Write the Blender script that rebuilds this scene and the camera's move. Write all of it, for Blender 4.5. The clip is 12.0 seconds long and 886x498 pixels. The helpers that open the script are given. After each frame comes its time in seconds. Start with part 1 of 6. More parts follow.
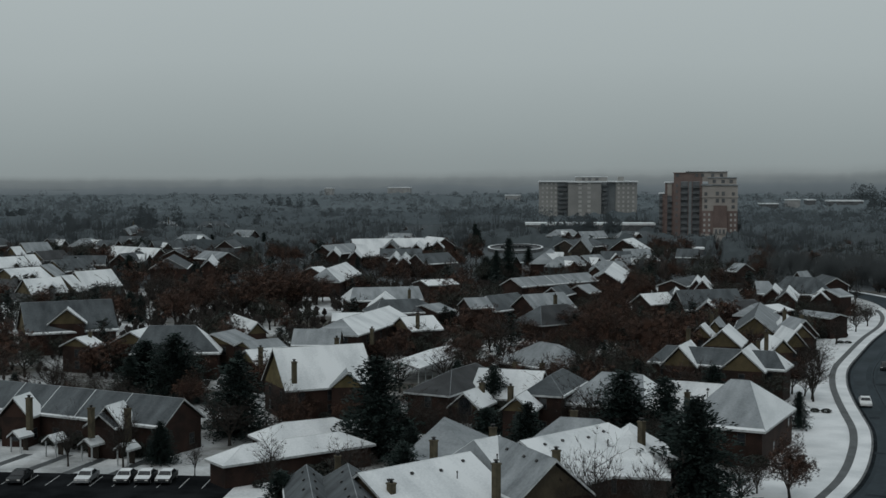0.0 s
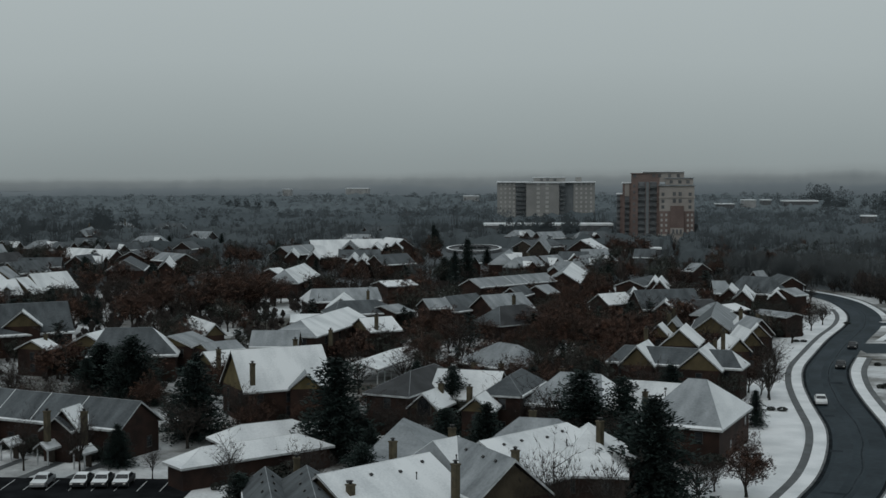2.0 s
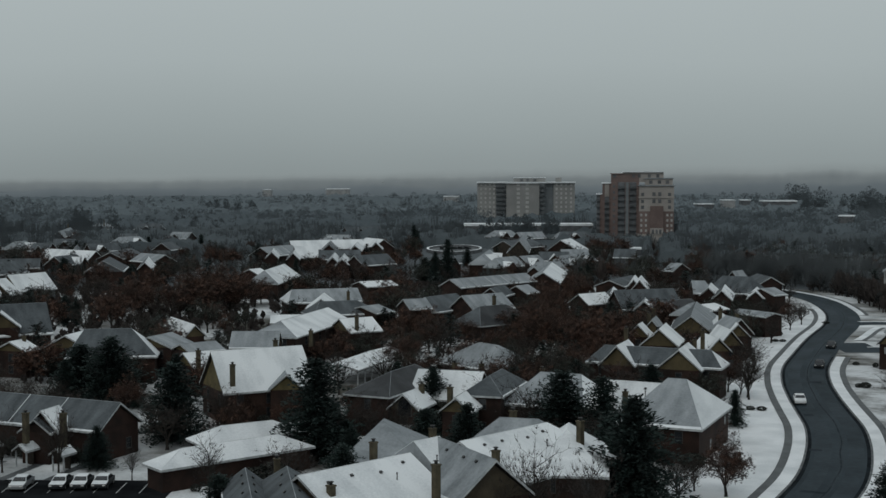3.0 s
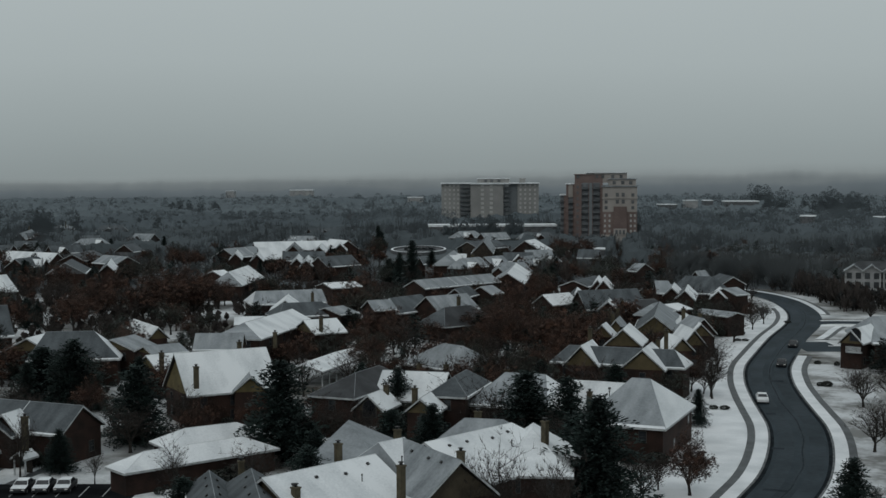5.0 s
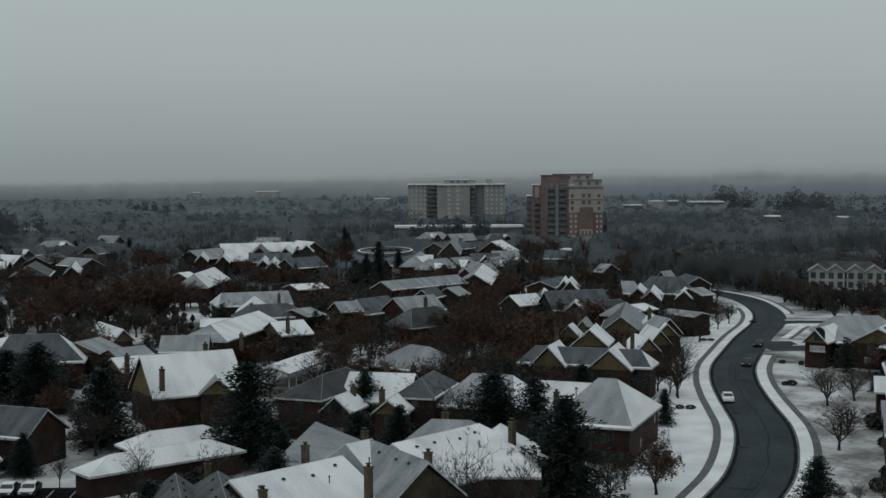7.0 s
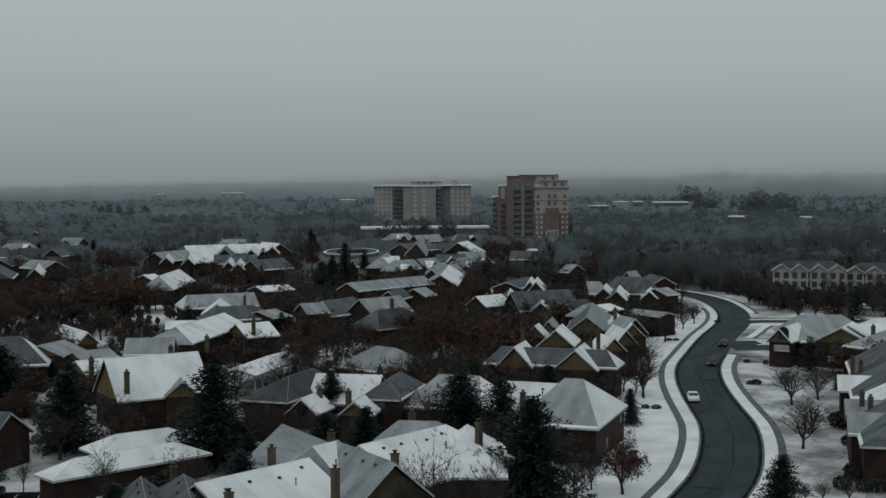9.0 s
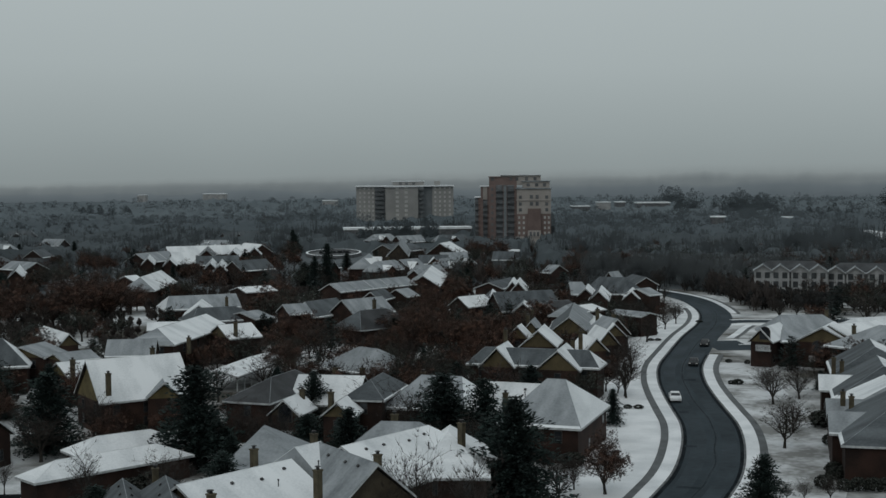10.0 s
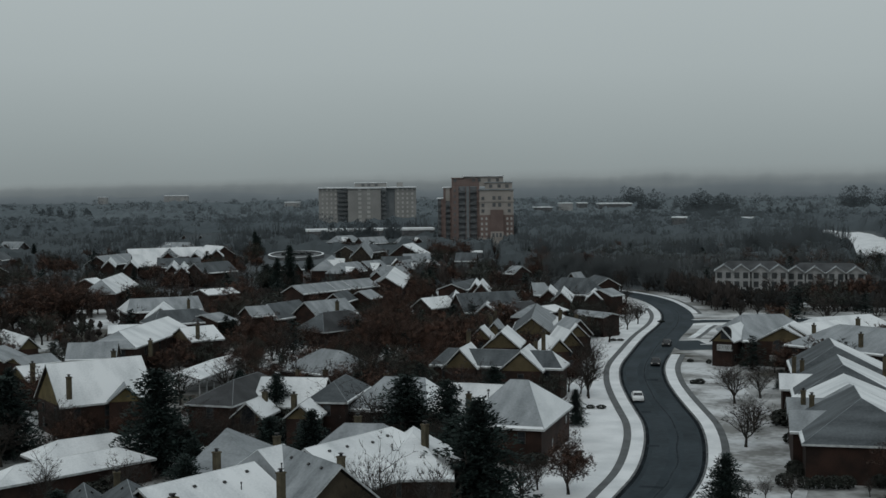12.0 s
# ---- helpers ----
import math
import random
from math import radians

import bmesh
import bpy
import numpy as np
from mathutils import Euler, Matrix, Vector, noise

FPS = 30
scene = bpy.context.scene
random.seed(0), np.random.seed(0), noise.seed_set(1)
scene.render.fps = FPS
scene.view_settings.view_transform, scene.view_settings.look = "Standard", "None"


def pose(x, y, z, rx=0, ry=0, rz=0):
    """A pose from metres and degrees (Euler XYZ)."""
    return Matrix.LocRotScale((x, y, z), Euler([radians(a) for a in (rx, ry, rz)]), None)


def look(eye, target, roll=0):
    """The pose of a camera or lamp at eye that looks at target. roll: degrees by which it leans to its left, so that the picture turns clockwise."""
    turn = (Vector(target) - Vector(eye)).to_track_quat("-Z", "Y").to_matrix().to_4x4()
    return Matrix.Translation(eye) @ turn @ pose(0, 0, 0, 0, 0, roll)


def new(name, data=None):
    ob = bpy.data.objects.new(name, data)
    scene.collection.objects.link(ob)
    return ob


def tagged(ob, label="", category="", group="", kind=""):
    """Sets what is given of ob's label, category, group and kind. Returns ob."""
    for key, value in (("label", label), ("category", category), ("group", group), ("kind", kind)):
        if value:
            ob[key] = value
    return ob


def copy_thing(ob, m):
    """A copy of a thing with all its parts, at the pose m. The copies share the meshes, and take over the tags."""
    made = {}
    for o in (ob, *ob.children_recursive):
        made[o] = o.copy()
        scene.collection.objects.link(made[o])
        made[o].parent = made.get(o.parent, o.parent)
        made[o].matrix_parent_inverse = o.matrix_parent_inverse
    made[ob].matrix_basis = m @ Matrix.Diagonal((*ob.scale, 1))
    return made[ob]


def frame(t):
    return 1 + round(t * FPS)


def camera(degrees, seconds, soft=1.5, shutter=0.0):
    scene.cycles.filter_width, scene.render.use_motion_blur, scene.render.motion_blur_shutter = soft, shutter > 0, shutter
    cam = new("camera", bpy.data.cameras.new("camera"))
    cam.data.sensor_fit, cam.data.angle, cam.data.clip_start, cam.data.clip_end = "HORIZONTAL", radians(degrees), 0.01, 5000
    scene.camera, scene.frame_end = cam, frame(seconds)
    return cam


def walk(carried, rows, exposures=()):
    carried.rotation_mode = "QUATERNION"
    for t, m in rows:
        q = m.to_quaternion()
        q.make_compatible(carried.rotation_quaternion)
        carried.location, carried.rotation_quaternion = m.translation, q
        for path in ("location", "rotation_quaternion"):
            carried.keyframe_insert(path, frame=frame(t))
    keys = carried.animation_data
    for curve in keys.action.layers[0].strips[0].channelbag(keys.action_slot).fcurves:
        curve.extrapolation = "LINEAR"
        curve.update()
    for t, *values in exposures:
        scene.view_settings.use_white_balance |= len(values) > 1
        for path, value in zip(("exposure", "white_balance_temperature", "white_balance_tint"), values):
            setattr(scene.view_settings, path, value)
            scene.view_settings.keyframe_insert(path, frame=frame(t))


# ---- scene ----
cam = camera(36.87, 12.0, soft=1.5)
EYE = (0.0, 0.0, 38.0)
# seconds, yaw to the left, pitch, roll
ROWS = [
    (0.0, 4.720, -3.392, 0.002),
    (0.5, 4.271, -3.384, -0.015),
    (1.0, 3.820, -3.376, -0.032),
    (1.5, 3.372, -3.367, -0.050),
    (2.0, 2.933, -3.359, -0.068),
    (2.5, 2.506, -3.350, -0.087),
    (3.0, 2.080, -3.342, -0.106),
    (5.0, 0.540, -3.306, -0.189),
    (5.5, 0.174, -3.296, -0.211),
    (6.0, -0.183, -3.287, -0.233),
    (6.5, -0.542, -3.277, -0.257),
    (7.0, -0.895, -3.267, -0.280),
    (9.0, -2.356, -3.227, -0.380),
    (9.5, -2.728, -3.216, -0.406),
    (10.0, -3.118, -3.205, -0.432),
    (10.5, -3.523, -3.195, -0.460),
    (11.0, -3.931, -3.184, -0.487),
    (11.5, -4.327, -3.173, -0.516),
    (12.0, -4.723, -3.162, -0.544),
]
walk(cam, [(t, pose(*EYE, 0, 0, yaw) @ pose(0, 0, 0, 90 + pitch, 0, 0) @ pose(0, 0, 0, 0, 0, roll)) for t, yaw, pitch, roll in ROWS])

# ---- light: overcast winter sky ----
world = bpy.data.worlds.new("overcast_sky")
scene.world = world
world.use_nodes = True
wn, wl = world.node_tree.nodes, world.node_tree.links
wn.clear()
w_out = wn.new("ShaderNodeOutputWorld")
w_bg = wn.new("ShaderNodeBackground")
w_tc = wn.new("ShaderNodeTexCoord")
w_sep = wn.new("ShaderNodeSeparateXYZ")
w_ramp = wn.new("ShaderNodeValToRGB")
w_noise = wn.new("ShaderNodeTexNoise")
w_add = wn.new("ShaderNodeMath")
w_sky = wn.new("ShaderNodeTexSky")
w_mix = wn.new("ShaderNodeMixRGB")
w_sky.sky_type, w_sky.sun_disc = "NISHITA", False
w_sky.sun_elevation, w_sky.sun_rotation = radians(48), radians(200)
w_sky.dust_density = 6.0
w_scale = wn.new("ShaderNodeVectorMath")
w_scale.operation = "SCALE"
w_scale.inputs["Scale"].default_value = 0.07
wl.new(w_sky.outputs[0], w_scale.inputs[0])
w_noise.inputs["Scale"].default_value = 2.2
w_noise.inputs["Detail"].default_value = 3
w_add.operation = "MULTIPLY_ADD"
w_add.inputs[1].default_value = 0.05
wl.new(w_tc.outputs["Generated"], w_sep.inputs[0])
wl.new(w_tc.outputs["Generated"], w_noise.inputs["Vector"])
wl.new(w_noise.outputs["Fac"], w_add.inputs[0])
wl.new(w_sep.outputs["Z"], w_add.inputs[2])
wl.new(w_add.outputs[0], w_ramp.inputs["Fac"])
wr = w_ramp.color_ramp
wr.elements[0].position, wr.elements[0].color = 0.018, (0.258, 0.297, 0.302, 1)
wr.elements[1].position, wr.elements[1].color = 1.0, (0.55, 0.60, 0.62, 1)
for at, col in ((0.05, (0.310, 0.357, 0.363, 1)), (0.10, (0.380, 0.432, 0.440, 1)), (0.17, (0.428, 0.482, 0.490, 1)), (0.4, (0.455, 0.51, 0.524, 1))):
    e = wr.elements.new(at)
    e.color = col
w_mix.inputs["Fac"].default_value = 0.06
wl.new(w_ramp.outputs["Color"], w_mix.inputs["Color1"])
wl.new(w_scale.outputs[0], w_mix.inputs["Color2"])
wl.new(w_mix.outputs["Color"], w_bg.inputs["Color"])
wl.new(w_bg.outputs[0], w_out.inputs[0])

sun = new("sun", bpy.data.lights.new("sun", "SUN"))
sun.data.energy, sun.data.angle, sun.data.color = 0.35, radians(40), (1.0, 0.98, 0.95)
sun.matrix_world = look((0, 0, 100), (40, 70, 0))

# ---- materials ----
M = {}


def material(name, dark, light, size=2.0, rough=0.85, bump=0.0, fine=12.0, spec=0.3, metal=0.0, low=0.35, high=0.65, even=False, sheer=1.0, stretch=(1, 1, 1)):
    """A surface that varies between two colours at two scales; sizes are features per metre."""
    m = bpy.data.materials.new(name)
    m.use_nodes = True
    n, l = m.node_tree.nodes, m.node_tree.links
    bsdf = n["Principled BSDF"]
    tc = n.new("ShaderNodeTexCoord")
    info = n.new("ShaderNodeObjectInfo")
    shift = n.new("ShaderNodeVectorMath")
    shift.operation = "MULTIPLY_ADD"
    shift.inputs[1].default_value = (37, 23, 11)
    l.new(info.outputs["Random"], shift.inputs[0])
    l.new(tc.outputs["Object"], shift.inputs[2])
    a, b = n.new("ShaderNodeTexNoise"), n.new("ShaderNodeTexNoise")
    a.inputs["Scale"].default_value, a.inputs["Detail"].default_value = size, 5
    b.inputs["Scale"].default_value, b.inputs["Detail"].default_value = fine, 3
    l.new(shift.outputs[0], b.inputs["Vector"])
    drawn = n.new("ShaderNodeVectorMath")
    drawn.operation = "MULTIPLY"
    drawn.inputs[1].default_value = stretch
    l.new(shift.outputs[0], drawn.inputs[0])
    l.new(drawn.outputs[0], a.inputs["Vector"])
    mix = n.new("ShaderNodeMath")
    mix.operation = "MULTIPLY_ADD"
    mix.inputs[1].default_value = 0.35
    l.new(b.outputs["Fac"], mix.inputs[0])
    off = n.new("ShaderNodeMath")
    off.operation = "SUBTRACT"
    off.inputs[1].default_value = 0.175
    l.new(a.outputs["Fac"], off.inputs[0])
    l.new(off.outputs[0], mix.inputs[2])
    ramp = n.new("ShaderNodeValToRGB")
    ramp.color_ramp.elements[0].position, ramp.color_ramp.elements[0].color = low, (*dark, 1)
    ramp.color_ramp.elements[1].position, ramp.color_ramp.elements[1].color = high, (*light, 1)
    l.new(mix.outputs[0], ramp.inputs["Fac"])
    l.new(ramp.outputs["Color"], bsdf.inputs["Base Color"])
    bsdf.inputs["Roughness"].default_value = rough
    bsdf.inputs["Specular IOR Level"].default_value = spec
    bsdf.inputs["Metallic"].default_value = metal
    if sheer < 1:
        bsdf.inputs["Alpha"].default_value = sheer  # loose foliage lets part of the light through
    if even:
        # One fixed normal for every face imitates the flat, soft shading of haze.
        up = n.new("ShaderNodeCombineXYZ")
        up.inputs[1].default_value, up.inputs[2].default_value = -0.5, 0.85
        l.new(up.outputs[0], bsdf.inputs["Normal"])
        bsdf.inputs["Alpha"].default_value = min(0.9, sheer)  # partly transparent, so that far crowns blend smoothly
    if bump:
        bp = n.new("ShaderNodeBump")
        bp.inputs["Strength"].default_value, bp.inputs["Distance"].default_value = bump, 0.06
        l.new(mix.outputs[0], bp.inputs["Height"])
        l.new(bp.outputs[0], bsdf.inputs["Normal"])
    M[name] = m
    return m


material("snow", (0.56, 0.59, 0.605), (0.72, 0.745, 0.76), 0.2, 0.9, 0.35, 5)
material("lawn_snow", (0.20, 0.205, 0.20), (0.56, 0.585, 0.60), 0.12, 0.95, 0.3, 0.9, low=0.36, high=0.60)
material("roof_snow_full", (0.48, 0.512, 0.53), (0.71, 0.74, 0.755), 0.3, 0.9, 0.25, 4, low=0.25, high=0.58, stretch=(1, 0.3, 0.5))
material("roof_snow_thin", (0.15, 0.168, 0.179), (0.31, 0.336, 0.353), 0.5, 0.9, 0.3, 3, low=0.28, high=0.72, stretch=(1, 0.25, 0.5))
material("roof_snow_dusting", (0.038, 0.045, 0.050), (0.112, 0.128, 0.138), 0.5, 0.85, 0.3, 3, low=0.28, high=0.74, stretch=(1, 0.25, 0.5))
material("roof_wet_shingle", (0.019, 0.021, 0.023), (0.054, 0.058, 0.062), 0.25, 0.7, 0.3, 7)
material("brick_wall", (0.013, 0.0075, 0.006), (0.036, 0.0185, 0.0135), 0.4, 0.9, 0.2, 8)
material("tan_siding", (0.056, 0.044, 0.022), (0.098, 0.077, 0.040), 0.6, 0.8, 0.1, 6)
material("brown_siding", (0.027, 0.021, 0.013), (0.052, 0.041, 0.026), 0.6, 0.8, 0.1, 6)
material("olive_siding", (0.07, 0.056, 0.024), (0.125, 0.10, 0.046), 0.6, 0.8, 0.1, 6)
material("grey_siding", (0.07, 0.075, 0.08), (0.14, 0.145, 0.15), 0.6, 0.8, 0.1, 6)
material("dark_timber", (0.02, 0.016, 0.013), (0.05, 0.04, 0.03), 1, 0.85, 0.1, 8)
material("white_trim", (0.28, 0.295, 0.30), (0.45, 0.47, 0.475), 1.5, 0.6, 0.0, 8)
material("chimney_stucco", (0.048, 0.041, 0.027), (0.090, 0.077, 0.050), 1.2, 0.9, 0.2, 9)
material("chimney_metal", (0.02, 0.02, 0.02), (0.05, 0.05, 0.05), 2, 0.5, 0.0, 9, 0.5, 0.6)
material("window_frame", (0.03, 0.029, 0.027), (0.06, 0.058, 0.054), 2, 0.6, 0.0, 9)
material("window_glass", (0.012, 0.014, 0.016), (0.03, 0.034, 0.038), 0.6, 0.08, 0.0, 3, 0.6)
material("bark", (0.0135, 0.01215, 0.0108), (0.0405, 0.0351, 0.0297), 1.5, 0.95, 0.2, 9)
material("twigs", (0.018, 0.015, 0.0135), (0.051, 0.042, 0.0375), 0.6, 0.95, 0.0, 5)
material("brown_leaves", (0.0255, 0.01523, 0.0112), (0.0825, 0.0406, 0.0266), 0.5, 0.85, 0.0, 4, sheer=0.6)
material("dark_leaves", (0.0128, 0.016, 0.0128), (0.0416, 0.048, 0.0384), 0.5, 0.85, 0.0, 4, sheer=0.5)
material("needles", (0.006075, 0.01233, 0.01087), (0.0216, 0.03843, 0.03408), 0.5, 0.85, 0.0, 4)
material("asphalt", (0.019, 0.028, 0.034), (0.042, 0.056, 0.066), 0.09, 0.75, 0.06, 1.5, 0.06, low=0.25, high=0.75)
material("damp_track", (0.015, 0.023, 0.028), (0.040, 0.053, 0.063), 0.10, 0.7, 0.05, 1.0, 0.06, low=0.3, high=0.7)
material("tyre_tracks", (0.009, 0.014, 0.017), (0.030, 0.040, 0.047), 0.3, 0.8, 0.0, 2, 0.05)
material("gutter_wet", (0.006, 0.008, 0.010), (0.016, 0.021, 0.025), 0.3, 0.9, 0.0, 2, 0.03)
material("wet_pavement", (0.035, 0.040, 0.043), (0.075, 0.083, 0.087), 0.4, 0.6, 0.1, 6, 0.4)
material("kerb_stone", (0.06, 0.066, 0.07), (0.13, 0.14, 0.145), 0.6, 0.8, 0.1, 8)
material("parking_asphalt", (0.008, 0.009, 0.010), (0.018, 0.020, 0.022), 0.3, 1.0, 0.05, 8, 0.0)
material("car_paint_white", (0.55, 0.57, 0.58), (0.72, 0.74, 0.75), 0.5, 0.3, 0.0, 3, 0.5)
material("car_paint_dark", (0.010, 0.012, 0.014), (0.02, 0.023, 0.026), 0.5, 0.5, 0.0, 3, 0.25)
material("car_paint_grey", (0.16, 0.17, 0.18), (0.26, 0.27, 0.28), 0.5, 0.3, 0.0, 3, 0.5)
material("rubber", (0.012, 0.012, 0.012), (0.025, 0.025, 0.025), 2, 0.9)
material("rim_metal", (0.25, 0.25, 0.26), (0.4, 0.4, 0.41), 2, 0.35, 0.0, 9, 0.5, 0.8)
material("lamp_glass", (0.5, 0.5, 0.48), (0.7, 0.7, 0.68), 2, 0.2)
material("tail_lamp", (0.2, 0.01, 0.01), (0.3, 0.02, 0.02), 2, 0.2)
# Tower and slab base colours are lightened to stand in for haze.
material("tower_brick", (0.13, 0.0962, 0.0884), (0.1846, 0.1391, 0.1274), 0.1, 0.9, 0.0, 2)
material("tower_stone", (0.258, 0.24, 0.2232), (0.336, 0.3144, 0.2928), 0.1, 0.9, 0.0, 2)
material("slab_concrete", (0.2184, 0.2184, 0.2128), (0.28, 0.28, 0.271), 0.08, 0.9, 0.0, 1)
# Recess backs are darker: the shade inside the bays, put into colour.
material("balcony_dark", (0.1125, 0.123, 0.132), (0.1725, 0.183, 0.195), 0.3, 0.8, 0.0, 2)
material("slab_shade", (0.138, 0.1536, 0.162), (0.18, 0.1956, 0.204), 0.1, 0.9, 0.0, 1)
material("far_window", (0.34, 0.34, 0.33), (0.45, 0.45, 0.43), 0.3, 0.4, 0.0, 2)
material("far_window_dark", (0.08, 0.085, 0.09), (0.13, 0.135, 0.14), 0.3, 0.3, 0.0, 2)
material("pale_siding", (0.22, 0.225, 0.225), (0.33, 0.335, 0.335), 0.3, 0.8, 0.0, 2)
material("flat_window", (0.03, 0.034, 0.037), (0.06, 0.066, 0.07), 0.3, 0.3, 0.0, 2)
material("shrub_leaves", (0.010, 0.013, 0.010), (0.040, 0.044, 0.038), 0.8, 0.85, 0.0, 5)
# Woods' base colours lighten band by band with distance: haze put into colour.
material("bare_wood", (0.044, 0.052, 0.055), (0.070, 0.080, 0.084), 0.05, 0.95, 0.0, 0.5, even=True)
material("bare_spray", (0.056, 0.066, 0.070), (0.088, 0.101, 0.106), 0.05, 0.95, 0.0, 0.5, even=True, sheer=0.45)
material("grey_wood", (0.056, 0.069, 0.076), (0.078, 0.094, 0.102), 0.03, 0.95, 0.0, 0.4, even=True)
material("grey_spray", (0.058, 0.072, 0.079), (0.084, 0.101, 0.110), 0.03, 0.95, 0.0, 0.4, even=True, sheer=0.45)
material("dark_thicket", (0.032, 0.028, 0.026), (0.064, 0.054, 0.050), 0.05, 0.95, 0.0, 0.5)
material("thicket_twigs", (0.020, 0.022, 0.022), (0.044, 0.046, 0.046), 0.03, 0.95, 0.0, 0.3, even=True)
material("hazed_twigs", (0.072, 0.090, 0.100), (0.092, 0.112, 0.124), 0.02, 0.95, 0.0, 0.25, even=True)
material("hazed_spray", (0.0735, 0.0924, 0.1029), (0.1008, 0.1229, 0.1355), 0.02, 0.95, 0.0, 0.25, even=True, sheer=0.35)
material("far_haze_spray", (0.1001, 0.1232, 0.1364), (0.1298, 0.1562, 0.1705), 0.012, 0.95, 0.0, 0.12, even=True, sheer=0.3)
material("far_haze_twigs", (0.1037, 0.1274, 0.1404), (0.1296, 0.1566, 0.1706), 0.012, 0.95, 0.0, 0.12, even=True)
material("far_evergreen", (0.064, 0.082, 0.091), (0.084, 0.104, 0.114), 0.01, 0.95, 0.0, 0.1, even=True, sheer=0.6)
material("russet_twigs", (0.040, 0.034, 0.031), (0.07, 0.055, 0.049), 0.02, 0.95, 0.0, 0.5)


def ground_material():
    """Lawn under thin snow, with bare grass and leaf litter in patches."""
    m = material("snowy_ground", (0.40, 0.43, 0.445), (0.68, 0.705, 0.715), 0.15, 0.95, 0.3, 2.5, low=0.3, high=0.6)
    n, l = m.node_tree.nodes, m.node_tree.links
    bsdf = n["Principled BSDF"]
    snow_col = bsdf.inputs["Base Color"].links[0].from_socket
    tc = n.new("ShaderNodeTexCoord")
    big = n.new("ShaderNodeTexNoise")
    big.inputs["Scale"].default_value, big.inputs["Detail"].default_value = 0.03, 7
    big.inputs["Roughness"].default_value = 0.62
    l.new(tc.outputs["Object"], big.inputs["Vector"])
    ramp = n.new("ShaderNodeValToRGB")
    ramp.color_ramp.elements[0].position, ramp.color_ramp.elements[0].color = 0.43, (0, 0, 0, 1)
    ramp.color_ramp.elements[1].position, ramp.color_ramp.elements[1].color = 0.60, (1, 1, 1, 1)
    l.new(big.outputs["Fac"], ramp.inputs["Fac"])
    mix = n.new("ShaderNodeMixRGB")
    mix.inputs["Color2"].default_value = (0.060, 0.058, 0.048, 1)
    l.new(ramp.outputs["Color"], mix.inputs["Fac"])
    l.new(snow_col, mix.inputs["Color1"])
    l.new(mix.outputs["Color"], bsdf.inputs["Base Color"])
    return m


ground_material()
material("wood_floor", (0.050, 0.060, 0.066), (0.085, 0.099, 0.107), 0.01, 0.95, 0.0, 0.3)


# ---- building helpers ----
def mesh(name, verts, faces, mats, slots=None):
    me = bpy.data.meshes.new(name)
    me.from_pydata(verts, [], faces)
    for m in mats:
        me.materials.append(m)
    if slots:
        me.polygons.foreach_set("material_index", slots)
    me.update()
    return me


def part(name, data, parent, at=None, label=""):
    ob = new(name, data)
    ob.parent = parent
    if at is not None:
        ob.matrix_basis = at
    return tagged(ob, label)


class Shell:
    """Collects vertices and faces for one mesh."""

    def __init__(self):
        self.v, self.f, self.s = [], [], []

    def face(self, pts, slot=0):
        k = len(self.v)
        self.v.extend(tuple(p) for p in pts)
        self.f.append(tuple(range(k, k + len(pts))))
        self.s.append(slot)

    def box(self, x0, x1, y0, y1, z0, z1, slot=0, m=None):
        c = [Vector((x, y, z)) for z in (z0, z1) for x, y in ((x0, y0), (x1, y0), (x1, y1), (x0, y1))]
        if m is not None:
            c = [m @ p for p in c]
        for q in ((3, 2, 1, 0), (4, 5, 6, 7), (0, 1, 5, 4), (1, 2, 6, 5), (2, 3, 7, 6), (3, 0, 4, 7)):
            self.face([c[i] for i in q], slot)

    def tube(self, a, b, ra, rb, sides=4, slot=0):
        d = b - a
        if d.length < 1e-6:
            return
        u = d.orthogonal().normalized()
        w = d.normalized().cross(u)
        ring = [(math.cos(6.28318 * i / sides), math.sin(6.28318 * i / sides)) for i in range(sides)]
        k = len(self.v)
        self.v.extend(tuple(a + (u * c + w * s) * ra) for c, s in ring)
        self.v.extend(tuple(b + (u * c + w * s) * rb) for c, s in ring)
        for i in range(sides):
            j = (i + 1) % sides
            self.f.append((k + i, k + j, k + sides + j, k + sides + i))
            self.s.append(slot)

    def make(self, name, *mats):
        return mesh(name, self.v, self.f, mats, self.s)


def thing(name, x, y, z, label, category, group="", kind="", turn=0):
    ob = new(name)
    ob.matrix_basis = pose(x, y, z, 0, 0, turn)
    return tagged(ob, label, category, group, kind)


FOOT = {}  # circles taken by houses, roads, yards, trees and kept sight lines, by 12 m cells


def cells(x, y, r):
    return [(i, j) for i in range(int((x - r) // 12), int((x + r) // 12) + 1) for j in range(int((y - r) // 12), int((y + r) // 12) + 1)]


def take(x, y, r):
    for c in cells(x, y, r):
        FOOT.setdefault(c, []).append((x, y, r))


def free(x, y, r=1.0):
    return all((x - a) ** 2 + (y - b) ** 2 > (c + r) ** 2 for q in cells(x, y, r) for a, b, c in FOOT.get(q, ()))


# Greyer grades mean thinner snow, and also slopes lit less, put into colour.
def snow_grade(s):
    return 0 if s > 0.75 else 1 if s > 0.55 else 2 if s > 0.25 else 3


ROOFS = ("roof_snow_full", "roof_snow_thin", "roof_snow_dusting", "roof_wet_shingle")
